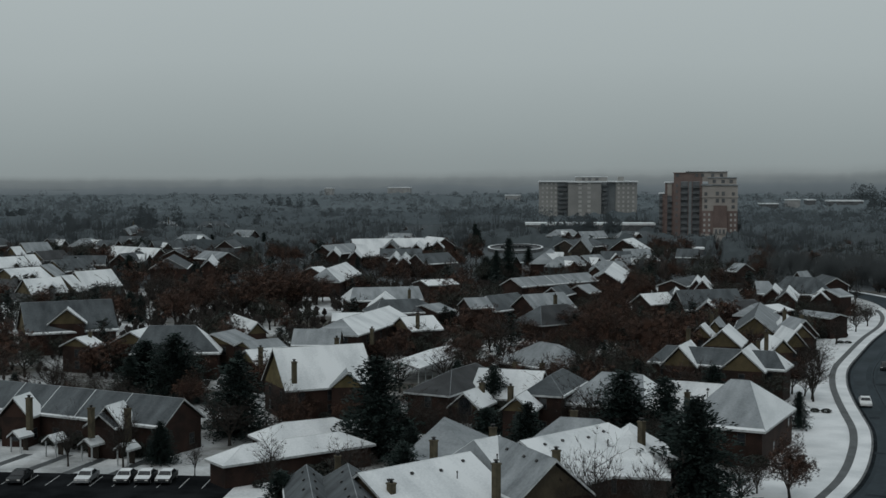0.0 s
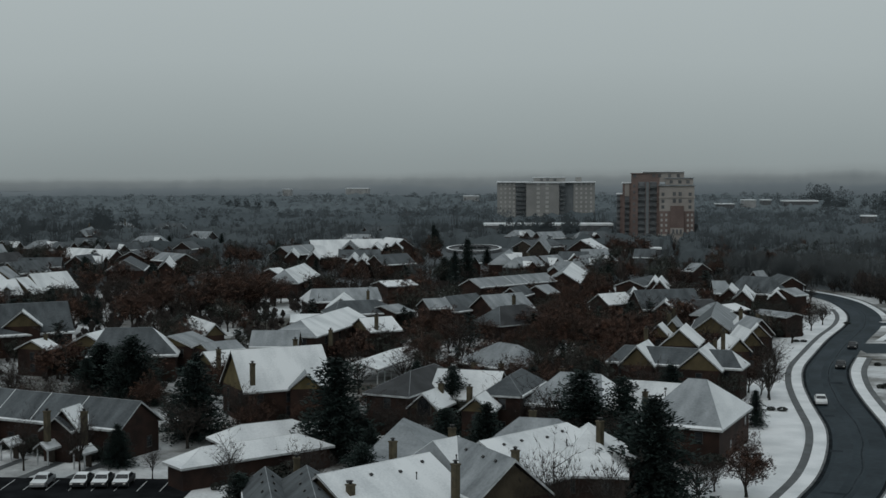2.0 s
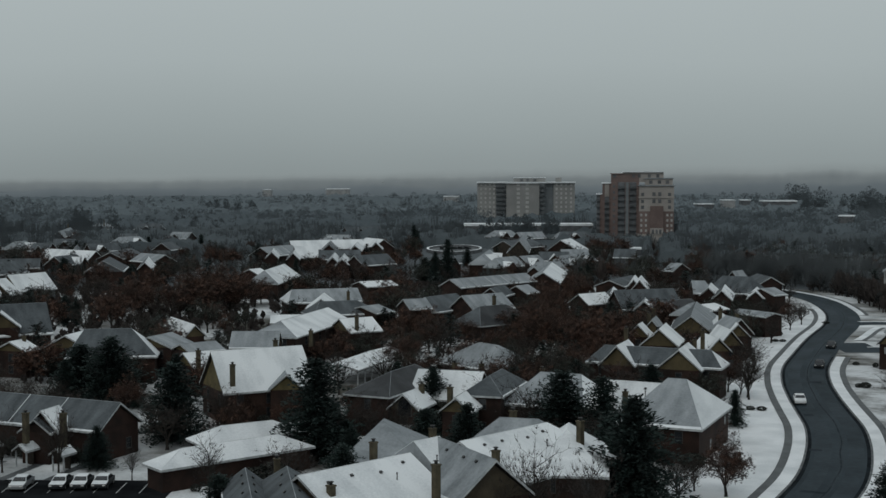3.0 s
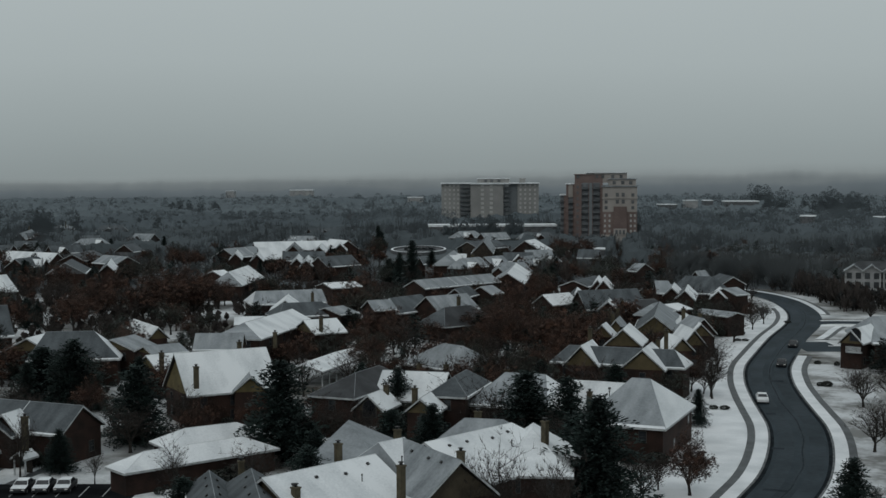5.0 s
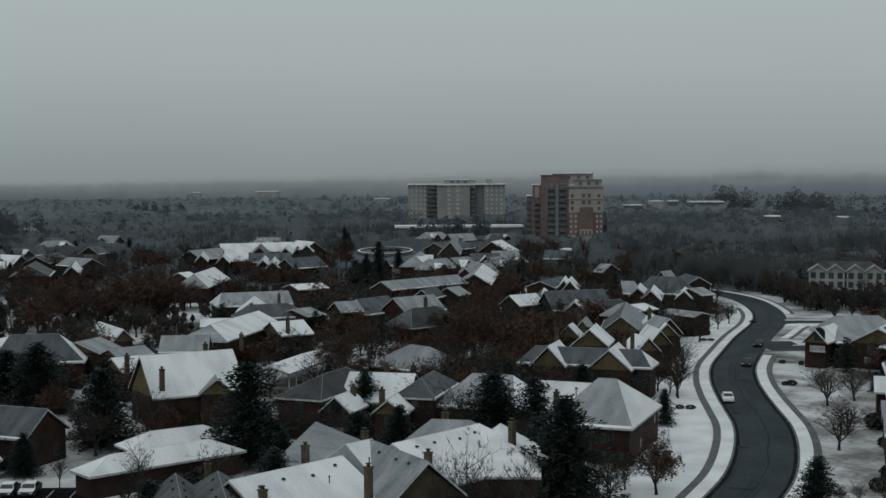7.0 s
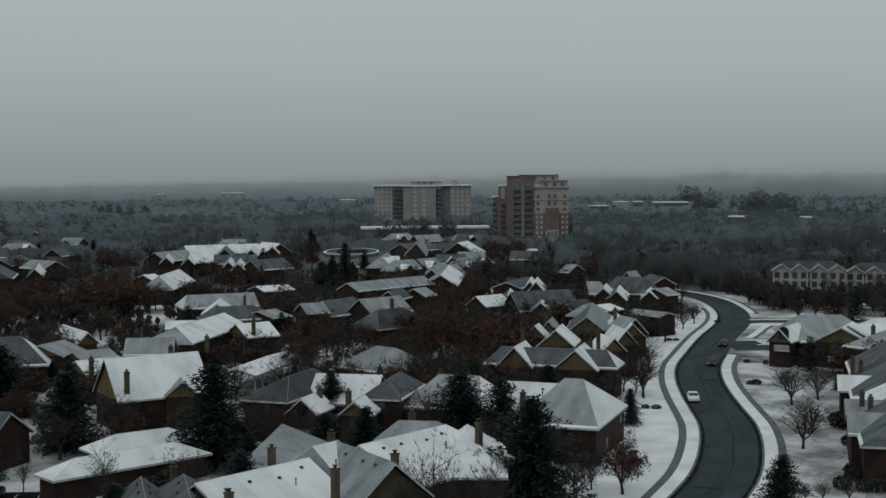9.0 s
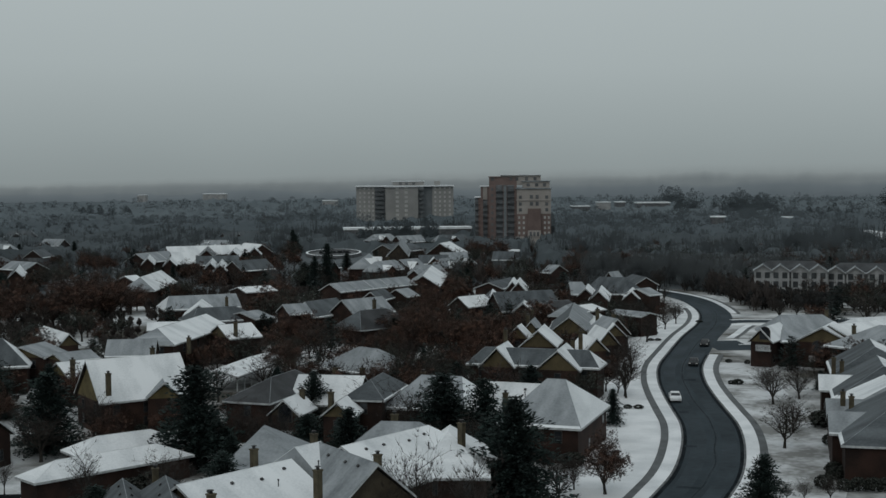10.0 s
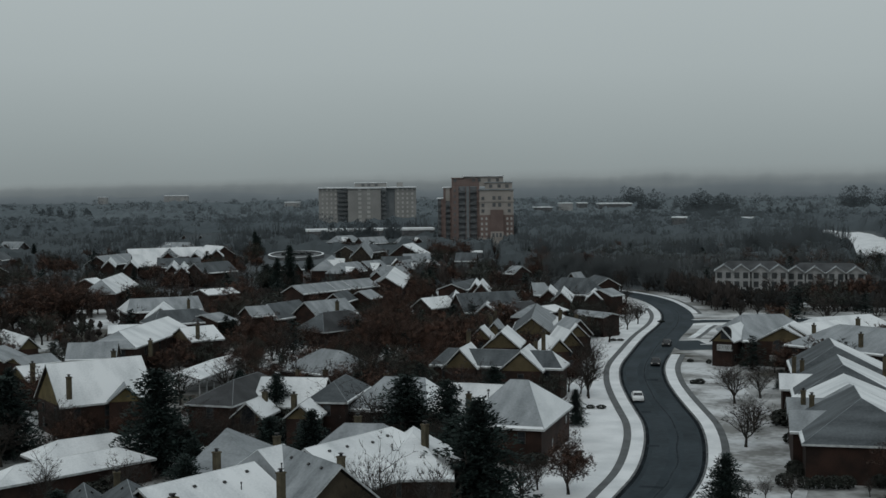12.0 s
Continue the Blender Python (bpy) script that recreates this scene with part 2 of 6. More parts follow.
# one window, 1.0 wide and 1.4 high, facing -y
_f, _p = Shell(), Shell()
_f.box(-0.56, 0.56, -0.05, 0.03, -0.10, 0.0)
_f.box(-0.56, 0.56, -0.04, 0.03, 1.40, 1.50)
_f.box(-0.56, -0.48, -0.04, 0.03, 0.0, 1.40)
_f.box(0.48, 0.56, -0.04, 0.03, 0.0, 1.40)
_f.box(-0.48, 0.48, -0.03, 0.02, 0.67, 0.73)
_p.box(-0.48, 0.48, -0.015, 0.02, 0.0, 1.40)
WINDOW_FRAME, WINDOW_PANE = _f.make("window_frame", M["window_frame"]), _p.make("pane", M["window_glass"])


_v = Shell()
_v.box(-0.14, 0.14, -0.12, 0.12, -0.05, 0.12)
_v.box(-0.18, 0.18, -0.16, 0.16, 0.12, 0.16)
VENT = _v.make("roof_vent", M["chimney_metal"])
_v = Shell()
_v.tube(Vector((0, 0, 0)), Vector((0, 0, 0.75)), 0.06, 0.06, 6)
_v.tube(Vector((0, 0, 0.7)), Vector((0, 0, 0.85)), 0.10, 0.10, 6)
PIPE = _v.make("vent_pipe", M["chimney_metal"])
house_rng = random.Random(9)


def roof_mesh(L, yl, yr, ze, zr, ha, hb, sl, sr, se):
    """A gable or hip roof along x, with thickness, overhang and a pale fascia."""
    o, th = 0.45, 0.28
    xa, xb = -L / 2 - (ha if ha else o), L / 2 + (hb if hb else o)
    ra, rb = (-L / 2 if ha else -L / 2 - o), (L / 2 if hb else L / 2 + o)
    c = [(xa, yl, ze), (xa, -yr, ze), (xb, -yr, ze), (xb, yl, ze)]
    r = [(ra, 0, zr), (rb, 0, zr)]
    s = Shell()
    gl, gr, ge = snow_grade(sl), snow_grade(sr), snow_grade(se)

    def plane(pts, slot):
        s.face(pts, slot)

    for pts, grade in (([c[3], c[0], r[0], r[1]], gl), ([c[1], c[2], r[1], r[0]], gr)):
        if grade in (1, 2):
            # snow lies thicker along the gutter
            k = 0.05
            low_a, low_b = (tuple(p + (q - p) * k for p, q in zip(pts[i], pts[j])) for i, j in ((0, 3), (1, 2)))
            plane([pts[0], pts[1], low_b, low_a], 0)
            plane([low_a, low_b, pts[2], pts[3]], grade)
        else:
            plane(pts, grade)
    if ha:
        plane([c[0], c[1], r[0]], ge)
    if hb:
        plane([c[2], c[3], r[1]], ge)
    edge = [c[0]] + ([] if ha else [r[0]]) + [c[1], c[2]] + ([] if hb else [r[1]]) + [c[3]]
    down = [(x, y, z - th) for x, y, z in edge]
    for i in range(len(edge)):
        j = (i + 1) % len(edge)
        s.face([edge[j], edge[i], down[i], down[j]], 4)
    # soffit
    rd = [(x, y, z - th) for x, y, z in r]
    cd = [(x, y, z - th) for x, y, z in c]
    s.face([cd[0], cd[3], rd[1], rd[0]], 5)
    s.face([cd[2], cd[1], rd[0], rd[1]], 5)
    if ha:
        s.face([cd[1], cd[0], rd[0]], 5)
    if hb:
        s.face([cd[3], cd[2], rd[1]], 5)
    return s.make("roof", *(M[k] for k in ROOFS), M["white_trim"], M["dark_timber"])


def arch_mesh():
    """A tall round-headed window 2.2 m wide, its glass set back in a dark frame, facing -y."""
    s = Shell()
    outer = [(-1.1, 0), (1.1, 0)] + [(1.1 * math.cos(0.314159 * k), 1.5 + 1.1 * math.sin(0.314159 * k)) for k in range(11)]
    inner = [(x * 0.86, 0.1 + z * 0.92) for x, z in outer]
    n = len(outer)
    for i in range(n):
        j = (i + 1) % n
        s.face([(outer[i][0], -0.1, outer[i][1]), (outer[j][0], -0.1, outer[j][1]), (inner[j][0], -0.1, inner[j][1]), (inner[i][0], -0.1, inner[i][1])])
        s.face([(outer[i][0], 0.1, outer[i][1]), (outer[j][0], 0.1, outer[j][1]), (outer[j][0], -0.1, outer[j][1]), (outer[i][0], -0.1, outer[i][1])])
    s.face([(x, -0.04, z) for x, z in inner], 1)
    return s.make("arched_window", M["window_frame"], M["window_glass"])


def railing_mesh():
    """A small balcony with a pale slatted front."""
    s = Shell()
    s.box(-1.45, 1.45, -0.9, 0.1, -0.15, 0)
    for a in (-1.45, 1.4):
        s.box(a, a + 0.05, -0.9, -0.84, 0, 1.05)
    s.box(-1.45, 1.45, -0.92, -0.84, 1.0, 1.08)
    s.box(-1.45, 1.45, -0.9, -0.86, 0.06, 0.14)
    for k in range(24):
        x = -1.38 + 0.12 * k
        s.box(x, x + 0.075, -0.89, -0.86, 0.14, 1.0)
    return s.make("balcony", M["white_trim"])


ARCH, RAILING = arch_mesh(), railing_mesh()


def house(label, blocks, chimneys=(), wall=None, gable=None, windows=True, category="house", fittings=()):
    wall, gable = wall or M["brick_wall"], gable or M["tan_siding"]
    x0, y0 = blocks[0][0], blocks[0][1]
    root = thing("house", x0, y0, 0, label, category, "houses of the neighbourhood")
    for cx, cy, ang, L, yl, yr, ze, zr, ha, hb, sl, sr, se in blocks:
        at = pose(cx - x0, cy - y0, 0, 0, 0, ang)
        u = Vector((math.cos(radians(ang)), math.sin(radians(ang))))
        for k in np.linspace(-L / 2 - ha * 0.5, L / 2 + hb * 0.5, max(2, int(L / 5) + 2)):
            take(cx + u.x * k, cy + u.y * k, min(yl, yr))
            take(cx + u.x * k - u.y * (yl - yr) / 2, cy + u.y * k + u.x * (yl - yr) / 2, (yl + yr) * 0.45)
        part("roof", roof_mesh(L, yl, yr, ze, zr, ha, hb, sl, sr, se), root, at)
        if math.hypot(cx, cy) < 330:
            cap = Shell()
            ra, rb = Vector((-L / 2 - (0 if ha else 0.45), 0, zr)), Vector((L / 2 + (0 if hb else 0.45), 0, zr))
            cap.tube(ra, rb, 0.045, 0.045, 5)
            for hip, end, top in ((ha, -1, ra), (hb, 1, rb)):
                if hip:
                    for y_out in (yl, -yr):
                        cap.tube(top, Vector((end * (L / 2 + hip), y_out, ze)), 0.035, 0.035, 5)
            part("ridge_cap", cap.make("ridge_cap", M["roof_snow_full" if min(sl, sr) > 0.75 else "roof_snow_thin"]), root, at)
        if L > 16 and any(w in label for w in ("row", "attached", "terrace", "townhouse")):
            for k in range(1, int(L / 6.6)):
                for side, y_out in ((1, yl), (-1, yr)):
                    seam, x = Shell(), -L / 2 + 6.6 * k
                    a, b = Vector((x, 0, zr + 0.02)), Vector((x, side * y_out, ze + 0.02))
                    seam.tube(a, b, 0.06, 0.06, 4)
                    part("party_wall_coping", seam.make("party_wall_coping", M["roof_snow_full"]), root, at)
        xa, xb, wl_, wr_ = -L / 2 - (ha - 0.5 if ha else 0), L / 2 + (hb - 0.5 if hb else 0), yl - 0.5, yr - 0.5
        s = Shell()
        top = ze - 0.05
        s.box(xa, xb, -wr_, wl_, -0.4, top)
        part("wall", s.make("wall", wall), root, at)
        for end, hip, x in ((-1, ha, xa), (1, hb, xb)):
            if hip:
                continue
            g = Shell()
            up = (zr - ze) * (1 - 0.5 / max(yl, yr)) - 0.1
            a, b, p = (x, -wr_, top), (x, wl_, top), (x, 0, top + up)
            i = -end * 0.25
            a2, b2, p2 = (x + i, -wr_, top), (x + i, wl_, top), (x + i, 0, top + up)
            g.face([a, b, p] if end > 0 else [b, a, p])
            g.face([b2, a2, p2])
            g.face([a, p, p2, a2])
            g.face([p, b, b2, p2])
            part("gable_wall", g.make("gable_wall", gable), root, at)
        if windows:
            sides = ((0, -1, xb - xa, wr_), (0, 1, xb - xa, wl_), (-1, 0, wl_ + wr_, -xa), (1, 0, wl_ + wr_, xb))
            for nx, ny, length, dist in sides:
                wx, wy = u.x * nx - u.y * ny, u.y * nx + u.x * ny
                if wx * cx + wy * cy > -0.15 * math.hypot(cx, cy) or length < 3:
                    continue
                n = max(1, int(length / 3.8))
                turn = math.degrees(math.atan2(ny, nx)) + 90
                mid = (xa + xb) / 2 if nx == 0 else (wl_ - wr_) / 2
                for k in range(n):
                    off = (k + 0.5) / n * length - length / 2
                    lx, ly = (mid + off, ny * dist) if nx == 0 else (nx * dist, mid + off)
                    for z in ((0.8, ze - 2.0) if ze > 4.4 else (0.9,)):
                        if house_rng.random() < 0.3:
                            continue
                        w = part("window", WINDOW_FRAME, root, at @ pose(lx, ly, z, 0, 0, turn))
                        part("pane", WINDOW_PANE, w)
            if math.hypot(cx, cy) < 190 and L > 8:
                for side, y_out in ((1, yl), (-1, yr)):
                    pitch = math.degrees(math.atan2(zr - ze, y_out))
                    for k in range(int(L / 3.4)):
                        f = 0.16 + 0.1 * house_rng.random()
                        x = -L / 2 + 2 + 3.4 * k + house_rng.uniform(-0.5, 0.5)
                        part("roof_vent", VENT, root, at @ pose(x, side * y_out * f, zr - (zr - ze) * f, -side * pitch, 0, 0))
                    f = 0.45
                    part("vent_pipe", PIPE, root, at @ pose(L * 0.2, side * y_out * f, zr - (zr - ze) * f - 0.1))
    for kind, x, y, z, turn in fittings:
        part(kind, ARCH if kind == "arched_window" else RAILING, root, pose(x - x0, y - y0, z, 0, 0, turn))
    for x, y, za, zb in chimneys:
        s = Shell()
        s.box(-0.33, 0.33, -0.33, 0.33, za, zb - 0.55)
        s.box(-0.40, 0.40, -0.40, 0.40, zb - 0.55, zb - 0.40)
        ch = part("chimney", s.make("chimney", M["chimney_stucco"]), root, pose(x - x0, y - y0, 0, 0, 0, blocks[0][2]))
        t = Shell()
        t.tube(Vector((0, 0, zb - 0.42)), Vector((0, 0, zb - 0.12)), 0.17, 0.17, 8)
        t.tube(Vector((0, 0, zb - 0.12)), Vector((0, 0, zb - 0.06)), 0.30, 0.30, 8)
        t.tube(Vector((0, 0, zb - 0.06)), Vector((0, 0, zb)), 0.30, 0.04, 8)
        part("flue_cap", t.make("flue_cap", M["chimney_metal"]), ch, None, "black metal flue cap")
    return root


# ---- trees ----
def grow(s, rng, p, d, length, r, level, deepest, tips, spread=0.75, bend=0.18):
    """Grows a limb and its branches into the shell; tips collects the outer twig places."""
    steps = 3 if level < 2 else 2
    q, e = p.copy(), d.copy()
    for i in range(steps):
        e = (e + Vector((rng.uniform(-1, 1), rng.uniform(-1, 1), rng.uniform(-0.4, 0.9))) * bend).normalized()
        nxt = q + e * (length / steps)
        r2 = r * (1 - 0.45 * (i + 1) / steps)
        s.tube(q, nxt, r * (1 - 0.45 * i / steps), r2, 5 if level < 2 else 3)
        q = nxt
        if level < deepest and (i > 0 or level > 0):
            for _ in range(2 if level else 3):
                side = Vector((rng.uniform(-1, 1), rng.uniform(-1, 1), rng.uniform(-0.15, 0.6))).normalized()
                grow(s, rng, q, (e * (1 - spread) + side * spread).normalized(), length * rng.uniform(0.55, 0.8), r2 * 0.62, level + 1, deepest, tips, spread, bend)
    tips.append((q, e))


def twig_fan(s, rng, q, e, n, reach, width):
    for _ in range(n):
        d = (e + Vector((rng.uniform(-1, 1), rng.uniform(-1, 1), rng.uniform(-0.5, 1)))).normalized()
        w = d.orthogonal().normalized() * width
        b = q + d * reach * rng.uniform(0.5, 1.2)
        s.face([q - w, q + w, b])


def leaf(s, rng, p, size):
    a = Vector((rng.uniform(-1, 1), rng.uniform(-1, 1), rng.uniform(-1, 1))).normalized()
    b = a.orthogonal().normalized()
    c = a.cross(b)
    b, c = b * size * rng.uniform(0.6, 1.2), c * size * rng.uniform(0.4, 0.9)
    s.face([p - b, p - c, p + b, p + c])


def broadleaf(seed, leaves, leaf_mat, size, spread=0.72, limbs=6, deepest=3, fan=6, twig=0.02):
    """Meshes of a leafless or leafy tree 10 m high."""
    rng = random.Random(seed)
    wood, tips = Shell(), []
    trunk = Shell()
    base, top = Vector((0, 0, -0.15)), Vector((rng.uniform(-0.2, 0.2), rng.uniform(-0.2, 0.2), 1.5))
    trunk.tube(base, base + Vector((0, 0, 0.5)), 0.30, 0.21, 7)
    trunk.tube(base + Vector((0, 0, 0.5)), top, 0.21, 0.16, 7)
    for i in range(limbs):
        a = 6.283 * i / limbs + rng.uniform(-0.4, 0.4)
        d = Vector((math.cos(a) * 0.62, math.sin(a) * 0.62, rng.uniform(0.6, 1.3))).normalized()
        grow(wood, rng, top - Vector((0, 0, rng.uniform(0, 0.5))), d, 3.0, 0.10, 1, deepest, tips, spread)
    grow(wood, rng, top, Vector((0, 0, 1)), 3.6, 0.13, 1, deepest, tips, spread)
    zmax = max(q.z for q, e in tips) + 0.2
    f = 10.0 / zmax
    fine = Shell()
    for q, e in tips:
        twig_fan(fine, rng, q, e, fan, 0.85 if deepest > 2 else 1.5, twig)
    crown = None
    if leaves:
        crown = Shell()
        spray = 0.32 if deepest > 2 else 0.6
        for _ in range(leaves):
            q, e = tips[rng.randrange(len(tips))]
            leaf(crown, rng, q + Vector((rng.gauss(0, spray), rng.gauss(0, spray), rng.gauss(0, spray * 0.8))), size)
    for s in (trunk, wood, fine, crown):
        if s:
            s.v = [(x * f, y * f, z * f) for x, y, z in s.v]
    # wood and twigs of the crown in one mesh
    k = len(wood.v)
    wood.v += fine.v
    wood.f += [tuple(i + k for i in q) for q in fine.f]
    wood.s += [1] * len(fine.f)
    out = [("trunk", trunk.make("trunk", M["bark"])), ("crown", wood.make("crown", M["bark"], M["twigs"]))]
    if crown:
        out.append(("foliage", crown.make("foliage", leaf_mat)))
    return out


def conifer(seed, step=0.17, boughs=8, tufts=4, big=0.78):
    """Meshes of an evergreen 10 m high with drooping, ragged boughs."""
    rng = random.Random(seed)
    trunk, crown = Shell(), Shell()
    trunk.tube(Vector((0, 0, -0.15)), Vector((0, 0, 9.6)), 0.22, 0.03, 6)
    z, lean = 0.6, rng.uniform(0, 6.283)
    while z < 9.9:
        k = 1 - z / 10.0
        reach = (0.55 + 4.5 * k ** 0.55) * rng.uniform(0.72, 1.12)
        n = boughs + int(boughs * k)
        for i in range(n):
            a = 6.283 * (i + rng.random()) / n
            ln = reach * rng.uniform(0.5, 1.1) * (1 + 0.16 * math.sin(2 * a + lean + 0.9 * z))
            d = Vector((math.cos(a), math.sin(a), 0))
            side = Vector((-d.y, d.x, 0))
            lift, start = rng.uniform(0.05, 0.42), z + rng.uniform(-0.3, 0.3)
            steps = max(2, int(ln / 0.5 / big))
            for j in range(steps):
                f = (j + 0.6) / steps
                p = Vector((0, 0, start)) + d * ln * f + Vector((0, 0, ln * (lift * f - 0.28 * f * f)))
                for _ in range(tufts):
                    q = p + Vector((rng.gauss(0, 0.2), rng.gauss(0, 0.2), rng.gauss(0, 0.14)))
                    w = (0.22 + 0.20 * (1 - f)) * rng.uniform(0.6, 1.25) * big
                    t = (d * rng.uniform(0.2, 0.45) + Vector((0, 0, rng.uniform(-0.12, 0.26)))) * big
                    v = side * w * rng.choice((-1, 1)) + Vector((0, 0, rng.uniform(-0.16, 0.2)))
                    crown.face([q - t * 0.4, q + v * 0.8, q + t, q - v * 0.35])
        z += step + 0.14 * k
    return [("trunk", trunk.make("trunk", M["bark"])), ("crown", crown.make("crown", M["needles"]))]


KINDS = {
    "conifer": ([conifer(s) for s in (1, 2, 3)], "dark green conifer dusted with snow", "conifer"),
    "bare_tree": ([broadleaf(s, 0, None, 0) for s in (11, 12, 13, 14)], "leafless winter tree with fine dark twigs", "bare tree"),
    "brown_oak": ([broadleaf(s, 2900, M["brown_leaves"], 0.21) for s in (21, 22)], "oak tree holding dry brown leaves", "oak tree"),
    "dark_oak": ([broadleaf(s, 9000, M["dark_leaves"], 0.14) for s in (31,)], "broad dark-leaved tree beside snowy roofs", "tree"),
    # sparser shapes for the trees farther off
    "yard_conifer": ([conifer(s, 0.5, 5, 2, 1.8) for s in (4, 5)], "dark evergreen between snowy houses", "conifer"),
    "yard_tree": ([broadleaf(s, 0, None, 0, 0.72, 4, 2, 7, 0.035) for s in (15, 16, 17)], "leafless yard tree between snowy houses", "bare tree"),
    "yard_oak": ([broadleaf(s, 560, M["brown_leaves"], 0.42, 0.72, 4, 2, 4, 0.035) for s in (25, 26, 27)], "yard oak with dry brown leaves", "oak tree"),
    "yard_evergreen": ([broadleaf(s, 520, M["dark_leaves"], 0.36, 0.72, 4, 2, 2, 0.035) for s in (33, 34)], "rounded dark evergreen tree beside a house", "tree"),
}


def shrub(seed):
    """Meshes of a rounded evergreen shrub, at 10 m so that all plants scale alike."""
    rng = random.Random(seed)
    stem, body = Shell(), Shell()
    for k in range(4):
        stem.tube(Vector((0, 0, -0.4)), Vector((2 * math.cos(k * 1.6), 2 * math.sin(k * 1.6), 6)), 0.3, 0.12, 4)
    for _ in range(420):
        a, t = rng.uniform(0, 6.283), rng.uniform(-0.75, 1)
        r = 0.62 * math.sqrt(1 - t * t) * rng.uniform(0.75, 1.1)
        leaf(body, rng, Vector((r * math.cos(a), r * math.sin(a), 0.48 + 0.48 * t * rng.uniform(0.85, 1.05))) * 10, 1.1)
    return [("stem", stem.make("stem", M["bark"])), ("foliage", body.make("foliage", M["shrub_leaves"]))]


KINDS["shrub"] = ([shrub(s) for s in (41, 42)], "low dark evergreen shrub dusted with snow", "shrub")
BUILT = {}
tree_rng = random.Random(5)


def plant(kind, x, y, h, wide=1.0):
    """One tree of the kind, h metres high; later ones copy the first of their shape."""
    shapes, label, category = KINDS[kind]
    i = tree_rng.randrange(len(shapes))
    f = h / 10.0
    m = pose(x, y, 0, 0, 0, tree_rng.uniform(0, 360)) @ Matrix.Diagonal((f * wide, f * wide, f, 1))
    if (kind, i) in BUILT:
        first = BUILT[kind, i]
        return copy_thing(first, m @ Matrix.Diagonal([1 / k for k in first.scale] + [1]))
    root = tagged(new(kind), label, category, category + "s of the neighbourhood")
    for name, me in shapes[i]:
        part(name, me, root)
    BUILT[kind, i] = root
    root.matrix_basis = m
    return root


def plant_trees(kind, rows):
    for x, y, h, wide in rows:
        plant(kind, x, y, h, wide)


# ---- ground, road and pavements ----
s = Shell()
rings = [0, 60, 110, 160, 220, 300, 370, 440, 520, 700, 1000, 1500, 2300, 3400, 4700]
spokes = 48
for r in rings[1:]:
    for k in range(spokes):
        s.v.append((r * math.cos(6.28318 * k / spokes), r * math.sin(6.28318 * k / spokes), 0.0))
s.v.append((0, 0, 0))
for k in range(spokes):
    j = (k + 1) % spokes
    s.f.append((len(s.v) - 1, k, j))
    s.s.append(0)
    for i in range(len(rings) - 2):
        s.f.append((i * spokes + k, (i + 1) * spokes + k, (i + 1) * spokes + j, i * spokes + j))
        s.s.append(1 if rings[i + 1] > 430 else 0)
ground = tagged(new("ground", s.make("ground", M["snowy_ground"], M["wood_floor"])), "snow-covered lawns and woodland floor", "ground", kind="structure")


def smooth(points, per=8):
    """Catmull-Rom through the points."""
    out = []
    p = [Vector(q) for q in points]
    p = [p[0] * 2 - p[1]] + p + [p[-1] * 2 - p[-2]]
    for i in range(1, len(p) - 2):
        for k in range(per):
            t = k / per
            out.append(0.5 * (2 * p[i] + (p[i + 1] - p[i - 1]) * t + (2 * p[i - 1] - 5 * p[i] + 4 * p[i + 1] - p[i + 2]) * t * t + (3 * p[i] - p[i - 1] - 3 * p[i + 1] + p[i + 2]) * t ** 3))
    out.append(p[-2])
    return out


def ribbon(name, line, a, b, z, mat, label, category, skirt=0.3, start=0, end=None):
    """A strip along the line between the offsets a and b to its right, with its top at z."""
    s = Shell()
    n = len(line)
    rows = []
    for i in range(start, n if end is None else end):
        d = (line[min(i + 1, n - 1)] - line[max(i - 1, 0)]).normalized()
        side = Vector((d.y, -d.x))
        pa, pb = line[i] + side * a, line[i] + side * b
        rows.append([(pa.x, pa.y, z - skirt), (pa.x, pa.y, z), (pb.x, pb.y, z), (pb.x, pb.y, z - skirt)])
    for r, q in zip(rows, rows[1:]):
        for k in range(3):
            s.face([r[k], r[k + 1], q[k + 1], q[k]])
    return tagged(new(name, s.make(name, mat)), label, category, kind="structure")

ROAD = smooth([(8, 92), (20.5, 118), (30.6, 138), (37.7, 153.3), (41.1, 161.1), (43.8, 168.7), (46.3, 177.1), (48.7, 186.4), (50.8, 196.9), (52.3, 209), (54, 222.7), (56.5, 238.6), (60.5, 256.3), (67.1, 276.4), (76, 302), (86.3, 329), (92.4, 352), (95.4, 375), (95.9, 394), (93, 412), (85, 432), (71, 450)])
HALF = 4.15
ribbon("road", ROAD, -HALF, HALF, 0.03, M["asphalt"], "wet grey asphalt street winding between snowy verges", "road")
bend_noise = [noise.noise(Vector((0.11 * i, 2.0, 0))) for i in range(len(ROAD))]
SEAM = [p + Vector((0.95, -0.3)) * (0.35 + 0.5 * b) for p, b in zip(ROAD, bend_noise)]
for a, b in ((-3.1, -0.9), (1.2, 3.3)):
    ribbon("road_wear", ROAD, a, b, 0.034, M["damp_track"], "damp wheel track along the asphalt lane", "road wear", 0.02)
ribbon("road_wear", SEAM, -0.30, 0.34, 0.036, M["damp_track"], "damp streak along the middle of the asphalt", "road wear", 0.02)
ribbon("road_wear", SEAM, -0.09, 0.11, 0.040, M["tyre_tracks"], "dark wet seam along the middle of the asphalt", "road wear", 0.02)
for i, a, b in ((26, -2.6, 0.4), (50, -3.9, -2.2), (70, -3.4, -1.9), (88, 0.5, 2.6)):
    ribbon("road_wear", ROAD, a, b, 0.042, M["tyre_tracks"], "dark tarred patch across the asphalt", "road wear", 0.02, start=i, end=i + 2)
